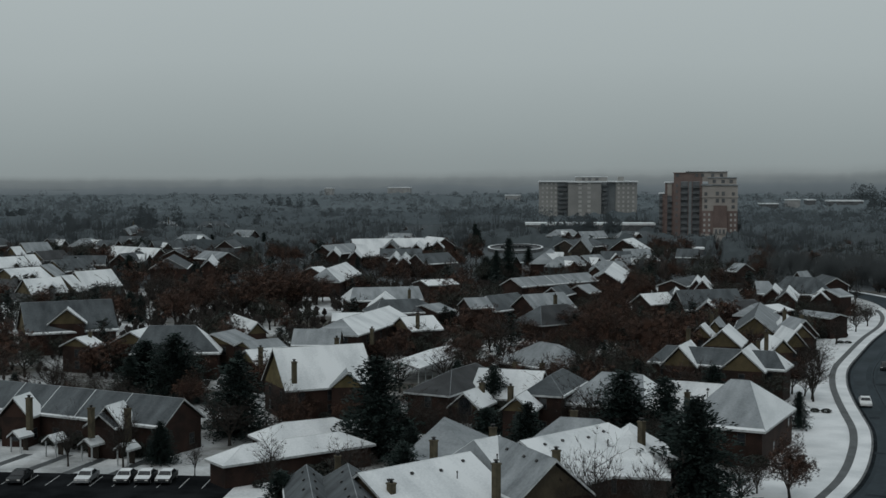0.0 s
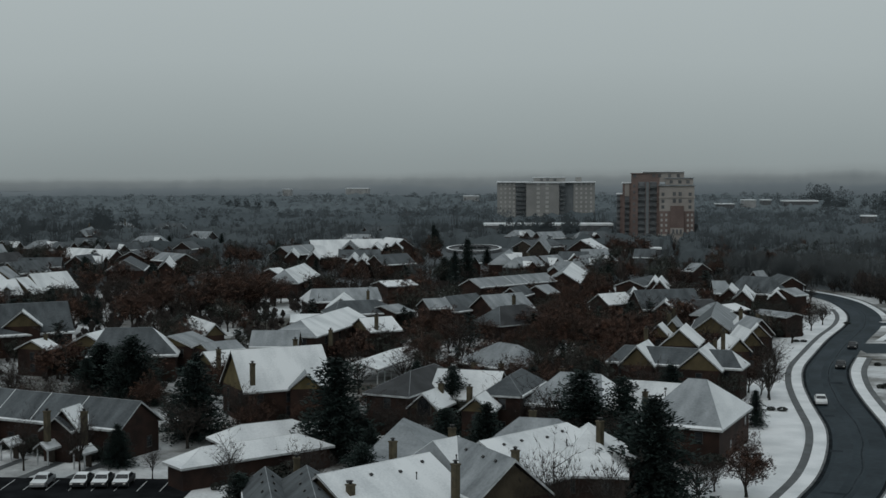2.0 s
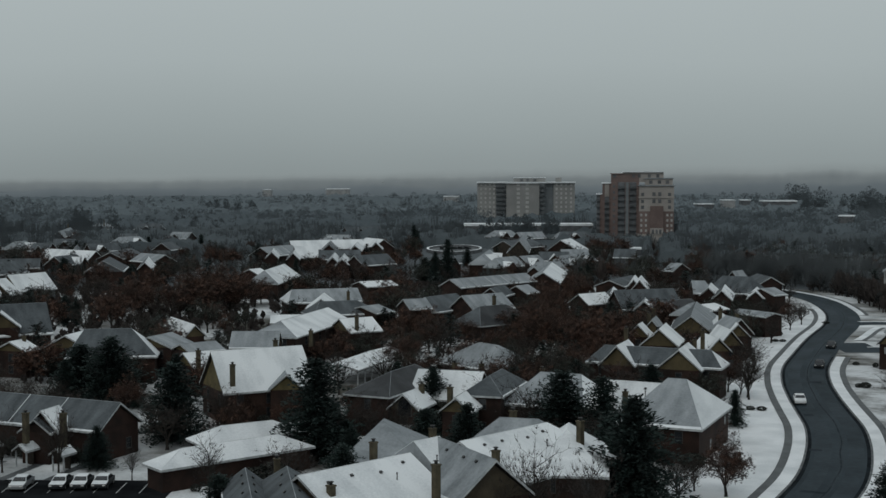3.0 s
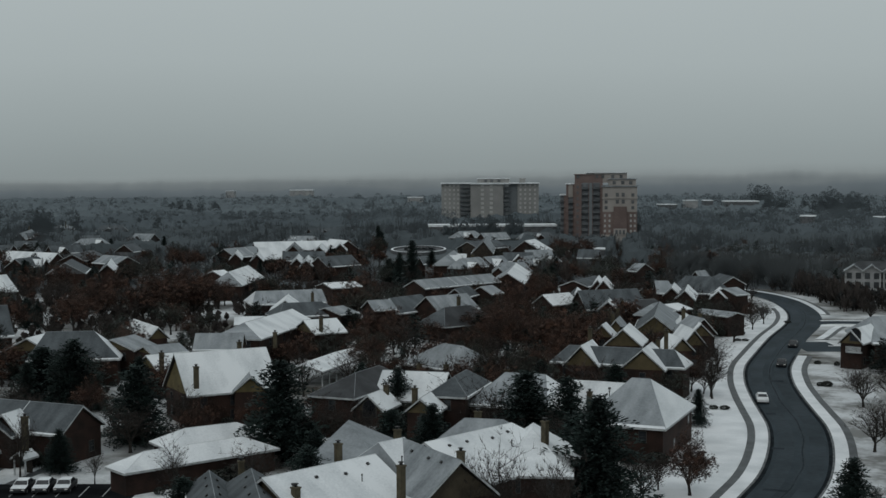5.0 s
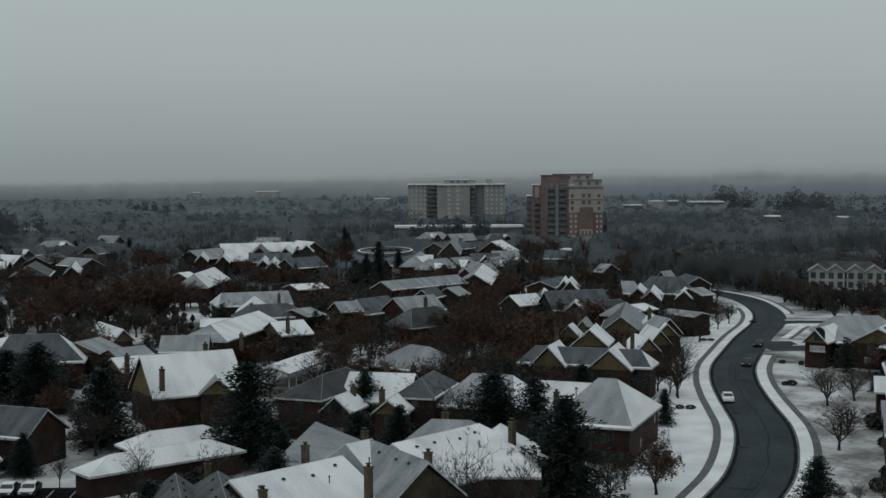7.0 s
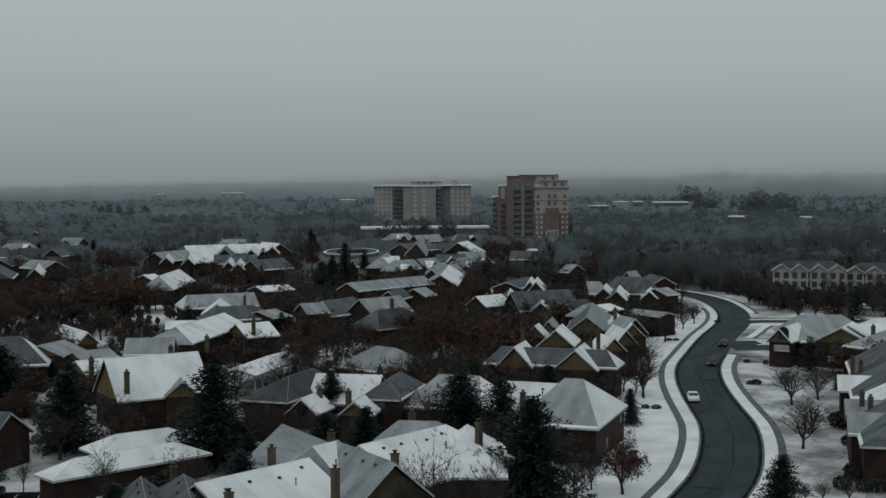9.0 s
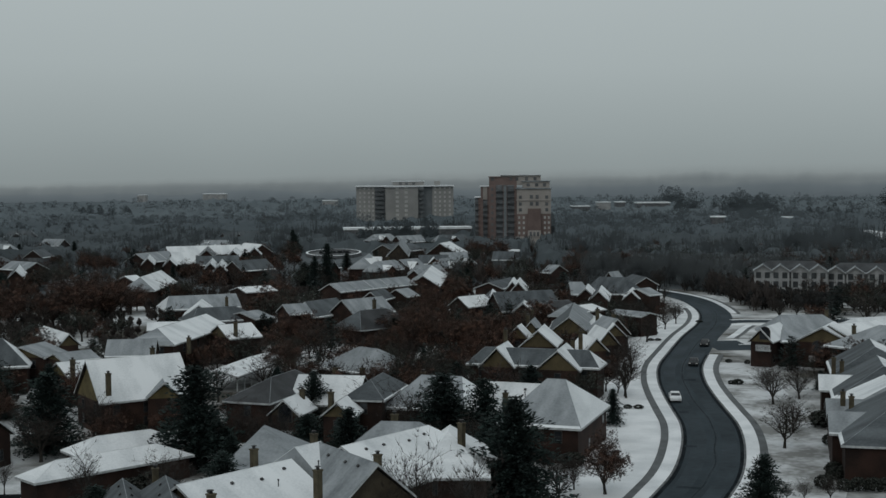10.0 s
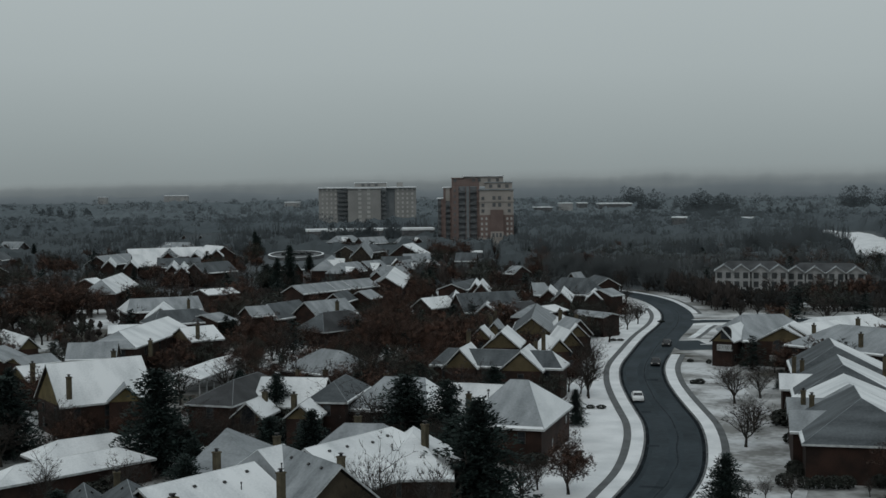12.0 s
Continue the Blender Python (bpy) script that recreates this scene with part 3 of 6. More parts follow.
for side, last in ((-1, 134), (1, 104)):
    e = sorted((side * (HALF - 0.5), side * HALF))
    ribbon("gutter", ROAD, *e, 0.038, M["gutter_wet"], "dark wet gutter beside the kerb", "gutter", 0.02, end=last)
    e = sorted((side * HALF, side * (HALF + 0.3)))
    ribbon("kerb", ROAD, *e, 0.16, M["kerb_stone"], "wet grey concrete kerb", "kerb", end=last)
    e = sorted((side * (HALF + 0.3), side * (HALF + 2.1)))
    ribbon("verge", ROAD, *e, 0.15, M["snow"], "snow-covered strip between kerb and footpath", "verge", end=last)
    e = sorted((side * (HALF + 2.1), side * (HALF + 3.2)))
    ribbon("pavement", ROAD, *e, 0.14, M["wet_pavement"], "wet dark concrete footpath", "pavement", end=last)
for p in ROAD[::4]:
    take(p.x, p.y, 8.5)
ribbon("front_lawn", ROAD, -17, -HALF - 3.2, 0.05, M["snow"], "white snowy lawn beside the footpath", "lawn", end=134)
ribbon("front_lawn", ROAD, HALF + 3.2, 17, 0.05, M["lawn_snow"], "thin patchy snow on the lawn beside the footpath", "lawn", end=100)
# the far bank of the bend and the side street with its islands
ribbon("far_bank", ROAD, HALF, HALF + 1.6, 0.14, M["snow"], "snowy bank along the outer kerb of the bend", "verge", start=128, end=168)
ribbon("far_pavement", ROAD, HALF + 1.6, HALF + 2.6, 0.13, M["wet_pavement"], "wet footpath along the bend", "pavement", start=128, end=168)
SIDE = smooth([(74, 286), (80, 286), (88, 286.5), (104, 290), (125, 297)])
ribbon("side_street", SIDE, -9.0, 7.0, 0.026, M["asphalt"], "wet asphalt side street", "road", end=12)
ribbon("side_street", SIDE, -1.2, 5.5, 0.026, M["asphalt"], "wet asphalt side street", "road", start=11)
ribbon("side_kerb", SIDE, -1.7, -1.2, 0.15, M["snow"], "snowy kerb of the side street", "kerb", start=9)
ribbon("side_kerb", SIDE, 5.5, 6.0, 0.15, M["snow"], "snowy kerb of the side street", "kerb", start=12)
LANE = smooth([(88, 331), (95, 333), (104, 332), (118, 331), (140, 336)])
ribbon("lane", LANE, -3.0, 3.0, 0.025, M["asphalt"], "wet asphalt lane off the bend", "road")
ribbon("lane_kerb", LANE, -4.0, -3.0, 0.15, M["snow"], "snowy bank of the lane", "kerb", start=6)
ISLAND = smooth([(81.4, 299.2), (85.6, 308), (89.5, 317), (93, 324)])
ribbon("island", ISLAND, -0.2, 1.5, 0.14, M["snow"], "snowy strip beside the bend", "verge")
ribbon("island_path", ISLAND, 1.5, 2.5, 0.13, M["wet_pavement"], "wet footpath beside the bend", "pavement")
ribbon("island_lawn", ISLAND, 2.5, 12.0, 0.10, M["lawn_snow"], "snowy lawn between side street and lane", "lawn")
for p in SIDE[::3]:
    take(p.x, p.y, 6)
for p in LANE[::3]:
    take(p.x, p.y, 4)

# parking court in front of the townhouse row
s = Shell()
s.box(-95, -38, 138, 160.5, -0.2, 0.02)
tagged(new("parking_lot", s.make("parking_lot", M["parking_asphalt"])), "dark wet parking court with faint white bay lines", "parking lot", kind="structure")
for k in range(12):
    s = Shell()
    s.box(-0.06, 0.06, -2.6, 2.6, 0, 0.006)
    ob = tagged(new("bay_line", s.make("bay_line", M["white_trim"])), "faded white parking bay line", "road marking", "parking bay lines", "structure")
    ob.matrix_basis = pose(-72 + 2.75 * k, 156.6, 0.021, 0, 0, 2)
for x in (-71.0, -65.4, -59.6, -53.6):
    s = Shell()
    s.box(-0.65, 0.65, -5.5, 5.5, -0.1, 0.03)
    ob = tagged(new("garden_path", s.make("garden_path", M["wet_pavement"])), "wet dark path across the snowy front lawn", "path", "front paths", "structure")
    ob.matrix_basis = pose(x, 165.6, 0.0, 0, 0, -12)
for a in range(-90, -30, 8):
    take(a, 150, 9)


# ---- vehicles ----
def car_parts(snowy):
    """Body, glass, wheel and lamp meshes of a saloon car 4.6 m long, nose towards -y."""
    prof = [(-2.30, 0.35), (-2.30, 0.62), (-2.15, 0.80), (-1.05, 0.93), (-0.35, 1.40), (0.95, 1.44), (1.75, 1.02), (2.25, 0.95), (2.30, 0.60), (2.28, 0.33)]
    s = Shell()

    def half(z):
        return 0.90 if z < 0.95 else 0.90 - (z - 0.95) * 0.42

    for (ya, za), (yb, zb) in zip(prof, prof[1:]):
        s.face([(-half(za), ya, za), (half(za), ya, za), (half(zb), yb, zb), (-half(zb), yb, zb)], 1 if snowy and min(za, zb) > 0.75 else 0)
    for sx in (-1, 1):
        low = [(sx * 0.90, y, min(z, 0.95)) for y, z in prof]
        s.face(low if sx > 0 else low[::-1])
        top = [(sx * half(z), y, z) for y, z in ((-1.0, 0.95), (-0.35, 1.40), (0.95, 1.44), (1.85, 0.95))]
        s.face(top if sx > 0 else top[::-1])
    s.face([(-0.9, -2.3, 0.35), (-0.9, 2.28, 0.33), (0.9, 2.28, 0.33), (0.9, -2.3, 0.35)])
    g = Shell()
    g.face([(-0.80, -0.99, 0.985), (0.80, -0.99, 0.985), (0.66, -0.42, 1.375), (-0.66, -0.42, 1.375)])
    g.face([(0.78, 1.70, 1.07), (-0.78, 1.70, 1.07), (-0.66, 1.05, 1.41), (0.66, 1.05, 1.41)])
    for sx in (-1, 1):
        pane = [(sx * 0.895, -0.80, 1.0), (sx * 0.745, -0.32, 1.34), (sx * 0.735, 0.88, 1.36), (sx * 0.885, 1.45, 1.02)]
        g.face(pane if sx < 0 else pane[::-1])
    return s, g


WHEEL, RIM = Shell(), Shell()
WHEEL.tube(Vector((-0.11, 0, 0)), Vector((0.11, 0, 0)), 0.33, 0.33, 14)
for x in (-0.11, 0.11):
    ring = [(x, 0.33 * math.cos(k * 0.4488), 0.33 * math.sin(k * 0.4488)) for k in range(14)]
    WHEEL.face(ring if x > 0 else ring[::-1])
    ring = [(x * 1.06, 0.21 * math.cos(k * 0.4488), 0.21 * math.sin(k * 0.4488)) for k in range(14)]
    RIM.face(ring if x > 0 else ring[::-1])
WHEEL, RIM = WHEEL.make("tyre", M["rubber"]), RIM.make("rim", M["rim_metal"])
_l = Shell()
_l.box(-0.17, 0.17, -0.03, 0.03, -0.07, 0.07)
LAMP, TAIL = _l.make("headlight", M["lamp_glass"]), _l.make("tail_light", M["tail_lamp"])


def car(x, y, turn, paint, label, snowy=False):
    root = thing("car", x, y, 0.03, label, "car", turn=turn)
    s, g = car_parts(snowy)
    part("body", s.make("body", M[paint], M["snow"]), root)
    part("glass", g.make("glass", M["window_glass"]), root)
    for wx in (-0.82, 0.82):
        for wy in (-1.42, 1.40):
            w = part("wheel", WHEEL, root, pose(wx, wy, 0.33))
            part("rim", RIM, w)
        part("headlight", LAMP, root, pose(wx * 0.8, -2.29, 0.66))
        part("tail_light", TAIL, root, pose(wx * 0.8, 2.28, 0.72))


car(50.5, 217.8, -9, "car_paint_white", "white saloon car driving on the wet street")
car(63.5, 258.0, -16, "car_paint_dark", "dark saloon car driving on the wet street")
car(73.0, 286.6, -19, "car_paint_dark", "dark grey saloon car driving on the wet street")
for x, y in ((-56.6, 156.4), (-51.9, 156.8), (-49.4, 157.0), (-46.9, 157.2)):
    car(x, y, 2, "car_paint_grey" if x < -53 else "car_paint_dark", "parked car with snow on its roof in the court", True)
car(-64.8, 155.8, 2, "car_paint_dark", "dark parked car in the court", False)


def carport(x, y, turn, L, yl, yr, ze, zr):
    """An open shelter for cars: a snowy roof on posts, with a beam along each side."""
    root = thing("carport", x, y, 0, "open carport with white posts under a snow-covered roof", "carport", turn=turn)
    part("roof", roof_mesh(L, yl, yr, ze, zr, 0, 0, 1, 1, 1), root)
    post, beam = Shell(), Shell()
    post.box(-0.09, 0.09, -0.09, 0.09, 0, ze - 0.3)
    beam.box(-L / 2, L / 2, -0.1, 0.1, ze - 0.55, ze - 0.3)
    post, beam = post.make("post", M["white_trim"]), beam.make("beam", M["dark_timber"])
    for side in (yl - 0.5, 0.5 - yr):
        part("beam", beam, root, pose(0, side, 0))
        for k in range(int(L / 3) + 1):
            part("post", post, root, pose(-L / 2 + 0.4 + k * (L - 0.8) / max(1, int(L / 3)), side, 0))
    for k in np.linspace(-L / 2, L / 2, 4):
        take(x + k * math.cos(radians(turn)), y + k * math.sin(radians(turn)), max(yl, yr))


# ---- porches of the townhouse row ----
def porch(x, y, turn):
    root = thing("porch", x, y, 0, "small gabled entrance porch with white posts and snowy roof", "porch", "entrance porches", turn=turn)
    part("roof", roof_mesh(1.9, 1.15, 1.15, 2.25, 3.1, 0, 0, 1, 1, 1), root, pose(0, 0, 0, 0, 0, 90))
    for px in (-0.85, 0.85):
        p = Shell()
        p.box(px - 0.08, px + 0.08, -0.95, -0.79, 0, 2.1)
        part("post", p.make("post", M["white_trim"]), root)
    d = Shell()
    d.box(-0.45, 0.45, 0.9, 1.0, 0, 2.05)
    part("door", d.make("door", M["dark_timber"]), root)


# ---- far buildings ----
def grid_block(root, x0, x1, y, z0, storeys, high, cols, wall, win, depth=14.0, ww=1.5, wh=1.5, skip=()):
    """A wall block with its windows on the side facing -y."""
    s = Shell()
    s.box(x0, x1, y, y + depth, z0, z0 + storeys * high)
    w = part("wall", s.make("wall", wall), root)
    p = Shell()
    p.box(-ww / 2, ww / 2, -0.12, 0.1, 0, wh)
    me = p.make("window", win)
    for j in range(storeys):
        for i in range(cols):
            if (i, j) in skip:
                continue
            part("window", me, root, pose(x0 + (i + 0.5) * (x1 - x0) / cols, y, z0 + j * high + (high - wh) * 0.5))
    return w


def cornice(root, x0, x1, y0, y1, z, h=1.0, out=0.8, name="cornice", mat="roof_snow_full"):
    s = Shell()
    s.box(x0 - out, x1 + out, y0 - out, y1 + out, z, z + h)
    part(name, s.make(name, M[mat]), root)


def balconies(root, x0, x1, y, z0, storeys, high, back="balcony_dark"):
    s = Shell()
    s.box(x0, x1, y + 0.9, y + 12, z0, z0 + storeys * high)
    part("recess", s.make("recess", M[back]), root)
    b = Shell()
    b.box(x0, x1, y - 0.6, y + 0.9, 0, 0.25)
    b.box(x0, x1, y - 0.6, y - 0.5, 0.25, 1.1)
    me = b.make("balcony", M["kerb_stone"])
    for j in range(storeys):
        part("balcony", me, root, pose(0, 0, z0 + j * high))


def apartment_house(x, y, turn, w, h):
    """A long three-storey house with gabled bays stepping forward from its front."""
    flats = thing("apartment_house", x, y, 0, "three-storey pale apartment house with snowy gabled bays", "apartment house", "apartment houses", turn=turn)
    grid_block(flats, -w / 2, w / 2, 0, 0, 3, h / 3, max(3, int(w / 3.2)), M["pale_siding"], M["flat_window"], 12, 1.6, 1.8)
    part("roof", roof_mesh(w - 5, 6.5, 6.5, h, h + 2.6, 3, 3, 0.15, 0.15, 0.4), flats, pose(0, 6, 0))
    for k in (-0.43, -0.16, 0.14, 0.42):
        grid_block(flats, k * w - 2.6, k * w + 2.6, -1.6, 0, 3, h / 3, 2, M["pale_siding"], M["flat_window"], 3, 1.5, 1.8)
        part("bay_roof", roof_mesh(6.5, 3.0, 3.0, h, h + 2.0, 0, 0, 0.6, 0.4, 0.6), flats, pose(k * w, 1.4, 0, 0, 0, 90))
        s = Shell()
        s.face([(k * w - 2.6, -1.62, h), (k * w + 2.6, -1.62, h), (k * w, -1.62, h + 1.75)])
        s.face([(k * w + 2.6, -1.4, h), (k * w - 2.6, -1.4, h), (k * w, -1.4, h + 1.75)])
        part("gable_wall", s.make("gable_wall", M["pale_siding"]), flats)
    for k in range(4):
        take(x + (k - 1.5) * w / 4, y + 4, 8)
house("long brick townhouse row with snow-dusted roof and front gables", [(-68.7, 181.8, -22.8, 41.4, 4.6, 4.6, 4.2, 7.4, 0.0, 0.0, 0.6, 0.4, 1), (-73.3, 177.3, 82.9, 3.8, 2.5, 2.5, 4.2, 7.0, 0.0, 0.0, 0.5, 1, 1), (-58.2, 171.8, 76.9, 3.6, 2.5, 2.5, 4.2, 7.0, 0.0, 0.0, 0.5, 1, 1), (-59.0, 170.6, 76.9, 2.6, 2.5, 2.5, 4.2, 6.0, 0.0, 0.0, 1, 0.5, 1)], chimneys=[(-70.0, 171.9, 3.1, 7.9), (-59.9, 167.5, 3.1, 7.5), (-54.3, 165.3, 3.1, 7.9)], gable=M["brick_wall"])
house("single-storey brick garage block with thick snow on its hip roof", [(-32.3, 162.4, 40.8, 13.7, 2.5, 2.5, 2.9, 4.6, 4.0, 4.0, 1, 1, 1)], windows=False)
house("low brick garage with a snow-covered hip roof", [(-32.5, 174.4, 34.1, 7.4, 2.5, 2.5, 2.9, 4.6, 4.0, 4.0, 1, 0.8, 1)], windows=False)
house("brick house with grey snow-dusted double-gabled roof", [(-23.2, 125.5, -76.9, 19.2, 2.5, 2.5, 5.0, 7.5, 3.0, 0.0, 0.5, 0.5, 0.5), (-18.8, 124.4, -77.7, 20.5, 3.6, 3.6, 5.0, 7.8, 3.0, 0.0, 0.5, 0.5, 0.5)], chimneys=[(-23.5, 143.5, 3.5, 7.0)])
house("large brick house with snow-covered cross-hipped roof and vents", [(-13.7, 133.0, 46.4, 14.2, 5.5, 6.8, 4.8, 8.4, 0.0, 0.0, 1, 1, 0.6), (-7.1, 141.7, 46.0, 3.4, 6.0, 9.0, 4.8, 9.2, 1.8, 0.0, 1, 1, 0.6), (-12.7, 155.1, 78.0, 0.8, 3.2, 7.0, 5.0, 8.8, 8.5, 4.0, 0.6, 0.6, 0.6), (1.7, 149.3, 48.4, 14.6, 5.5, 8.0, 5.0, 8.6, 0.0, 3.4, 1, 1, 0.5), (9.0, 154.3, 85.0, 4.0, 4.0, 4.8, 5.0, 8.3, 9.5, 3.0, 1, 1, 1), (-2.7, 137.4, 119.0, 12.4, 4.6, 4.6, 5.2, 9.2, 0.0, 0.0, 0.6, 1, 1), (3.4, 159.5, -12.9, 4.8, 4.0, 4.0, 5.0, 8.2, 4.0, 4.0, 0.6, 0.6, 0.6)], chimneys=[(-15.5, 126.7, 4.5, 8.1), (-13.0, 145.0, 5.0, 8.6), (-5.5, 131.3, 5.0, 9.2), (0.5, 140.4, 5.5, 8.7), (-6.9, 155.0, 5.5, 8.2), (10.1, 149.6, 5.0, 10.2), (2.7, 162.4, 5.3, 9.0)], gable=M["brown_siding"])
house("terraced house with a dormer in a deep white roof", [(-140.2, 354.8, 47.7, 10.4, 5.2, 5.2, 4.4, 8.4, 0, 0, 0.7, 0.9, 0.8), (-135.4, 349.9, 110.0, 10.4, 1.2, 1.2, 6.6, 7.6, 0, 0, 1, 1, 0.8)], wall=M["grey_siding"], windows=False)
house("terraced house with a deep white roof", [(-136.0, 362.5, 66.2, 3.7, 6.0, 6.0, 4.3, 8.6, 0, 0, 0.7, 0.9, 0.8)], wall=M["grey_siding"], windows=False)
house("terraced house with a deep white roof", [(-135.9, 383.3, 58.7, 12.9, 5.2, 5.2, 3.7, 8.4, 0, 0, 0.7, 1, 0.8)], wall=M["grey_siding"], windows=False)
house("terraced house with dormers in a deep white roof", [(-160.9, 391.6, 53.6, 11.6, 6.8, 6.8, 5.4, 8.4, 0, 0, 0.7, 0.9, 0.8), (-159.1, 382.0, 111.5, 12.8, 1.2, 1.2, 6.6, 7.6, 0, 0, 1, 1, 0.8), (-155.6, 386.7, 110.9, 13.0, 1.2, 1.2, 6.6, 7.6, 0, 0, 1, 1, 0.8)], wall=M["grey_siding"], windows=False)
house("terraced house with a deep white roof", [(-158.0, 403.6, 72.5, 4.5, 6.0, 6.0, 5.0, 8.6, 0, 0, 0.7, 0.7, 0.8)], wall=M["grey_siding"], windows=False)
house("terraced house with a deep white roof", [(-161.4, 431.7, 70.5, 14.7, 5.2, 5.2, 4.7, 8.4, 0, 0, 0.7, 0.5, 0.8)], wall=M["grey_siding"], windows=False)
house("terraced house with a dormer in a deep white roof", [(-187.1, 439.8, 54.6, 14.6, 5.2, 5.2, 5.0, 8.4, 0, 0, 0.7, 0.9, 0.8), (-179.4, 432.3, 111.6, 16.6, 1.2, 1.2, 6.6, 7.6, 0, 0, 1, 1, 0.8)], wall=M["grey_siding"], windows=False)
house("terraced house with a deep white roof", [(-182.5, 450.7, 55.2, 3.2, 5.2, 5.2, 4.9, 8.6, 0, 0, 0.7, 1, 0.8)], wall=M["grey_siding"], windows=False)
house("terraced house with a dark wet roof", [(-185.5, 476.9, 59.4, 11.9, 5.2, 5.2, 5.2, 8.4, 0, 0, 0.7, 0.15, 0.8)], wall=M["grey_siding"], windows=False)
house("terraced house with a deep white roof", [(-206.8, 497.2, 59.4, 3.8, 3.8, 3.8, 5.5, 8.6, 0, 0, 0.7, 0.9, 0.8)], wall=M["grey_siding"], windows=False)
house("terraced house with a deep white roof", [(-212.8, 530.8, 50.0, 11.2, 5.2, 5.2, 4.7, 8.4, 0, 0, 0.7, 0.6, 0.8)], wall=M["grey_siding"], windows=False)
house("brick house with olive gable ends and thick roof snow", [(-36.4, 204.3, 29.6, 14.1, 6.0, 6.0, 4.9, 10.6, 0, 0, 0.8, 0.8, 0.8), (-32.7, 207.1, 101.8, 16.4, 2.9, 2.9, 5.0, 7.4, 0, 0, 0.7, 1, 0.8), (-50.7, 225.2, 41.3, 4.2, 3.8, 3.8, 5.1, 7.2, 0, 0, 0.7, 1, 0.8), (-52.7, 236.0, 38.8, 6.2, 3.8, 3.8, 6.2, 7.4, 0, 0, 0.7, 0.6, 0.8), (-43.7, 244.5, 3.4, 8.1, 4.5, 4.5, 5.8, 8.4, 0, 0, 0.7, 0.7, 0.8)], chimneys=[(-48.0, 215.0, 3.9, 9.2), (-38.6, 195.8, 6.0, 9.7), (-38.0, 231.6, 5.8, 8.8)], gable=M["olive_siding"])
house("brick house with a broad white snow roof and dark gable", [(-38.3, 271.0, 77.0, 26.8, 5.2, 5.2, 6.2, 8.8, 4.5, 0, 0.7, 1, 0.7), (-27.9, 271.6, 31.5, 6.7, 5.2, 5.2, 5.6, 8.0, 0, 0, 0.7, 1, 0.8), (-43.7, 280.7, 7.3, 5.7, 3.8, 3.8, 6.2, 7.6, 0, 0, 0.7, 0.9, 0.8)], chimneys=[(-27.2, 267.0, 4.7, 9.2), (-35.0, 255.7, 4.1, 7.6)], gable=M["tan_siding"])
house("brick house with dark wet shingles and partial snow", [(-13.3, 199.2, 67.3, 8.0, 3.8, 3.8, 6.0, 8.4, 8, 3, 0.15, 0.15, 0.15), (-6.0, 196.9, -14.3, 9.4, 5.4, 5.4, 4.8, 8.4, 0, 0, 0.6, 1, 0.8), (0.7, 195.1, 74.2, 6.9, 3.2, 3.2, 6.1, 8.4, 4.2, 3, 0.35, 0.35, 0.35), (-11.3, 187.6, 71.0, 5.9, 2.5, 2.5, 4.7, 6.9, 0.0, 0.0, 1, 1, 1), (-4.3, 185.8, 76.6, 5.0, 2.5, 2.5, 4.6, 6.7, 0.0, 0.0, 0.5, 1, 1)], chimneys=[(-10.0, 189.5, 4.4, 7.9), (-5.8, 186.1, 4.0, 8.0)], gable=M["tan_siding"], fittings=[("arched_window", -12.14, 184.71, 3.64, -19.0), ("balcony", -12.2, 184.6, 1.6, -19.0)])
house("brick house with grey snowy hip roof and tan porch gable", [(-70.0, 239.4, 9.6, 8.4, 5.2, 5.2, 4.8, 9.4, 3, 5, 0.8, 0.4, 0.8), (-77.9, 245.2, 81.2, 7.7, 4.5, 4.5, 5.6, 8.0, 0, 0, 0.7, 1, 1), (-62.0, 245.8, 70.7, 7.1, 5.2, 5.2, 5.7, 7.6, 0, 0, 0.7, 0.6, 0.8), (-88.3, 243.1, 72.9, 3.7, 3.8, 3.8, 5.0, 6.8, 0, 0, 0.7, 1, 0.8)], chimneys=[(-87.3, 244.2, 3.5, 7.9)], gable=M["tan_siding"])
house("long dark brick building with a pale snowy roof", [(-101.8, 271.0, 31.5, 18.0, 6.0, 6.0, 4.6, 10.6, 0, 0, 0.9, 0.4, 0.8), (-101.3, 270.4, 107.4, 9.8, 4.0, 4.0, 6.3999999999999995, 9.6, 0, 0, 0.3, 1, 0.8)], windows=False)
house("three attached brick houses with snow-dusted roofs", [(-0.7, 376.2, 47.2, 30.9, 4.5, 4.5, 6.2, 8.4, 0, 0, 0.7, 0.6, 0.8), (1.6, 351.5, 69.7, 10.0, 3.2, 3.2, 5.2, 7.6, 0, 0, 0.7, 0.4, 0.8), (8.3, 357.9, 56.2, 5.4, 3.8, 3.8, 5.4, 7.4, 0, 0, 0.7, 0.6, 0.8)], gable=M["brick_wall"], windows=False)
house("brick house with a broad white gable roof", [(17.5, 411.6, 83.9, 43.1, 5.2, 5.2, 5.1, 8.4, 0, 0, 0.7, 0.8, 0.8), (16.3, 426.5, 61.3, 10.5, 3.5, 3.5, 5.0, 7.8, 0, 0, 0.7, 0.6, 0.8)], gable=M["brick_wall"], windows=False)
house("brick house with white rear roof and dark front hip", [(-2.2, 318.1, 40.4, 12.0, 5.0, 5.0, 5.2, 8.6, 0, 0, 0.7, 0.7, 0.8), (0.4, 302.9, 39.3, 7.7, 5.2, 5.2, 3.6, 7.4, 4, 5, 0.3, 0.15, 0.3)], chimneys=[(0.7, 311.4, 6.0, 9.2)], gable=M["brick_wall"], windows=False)
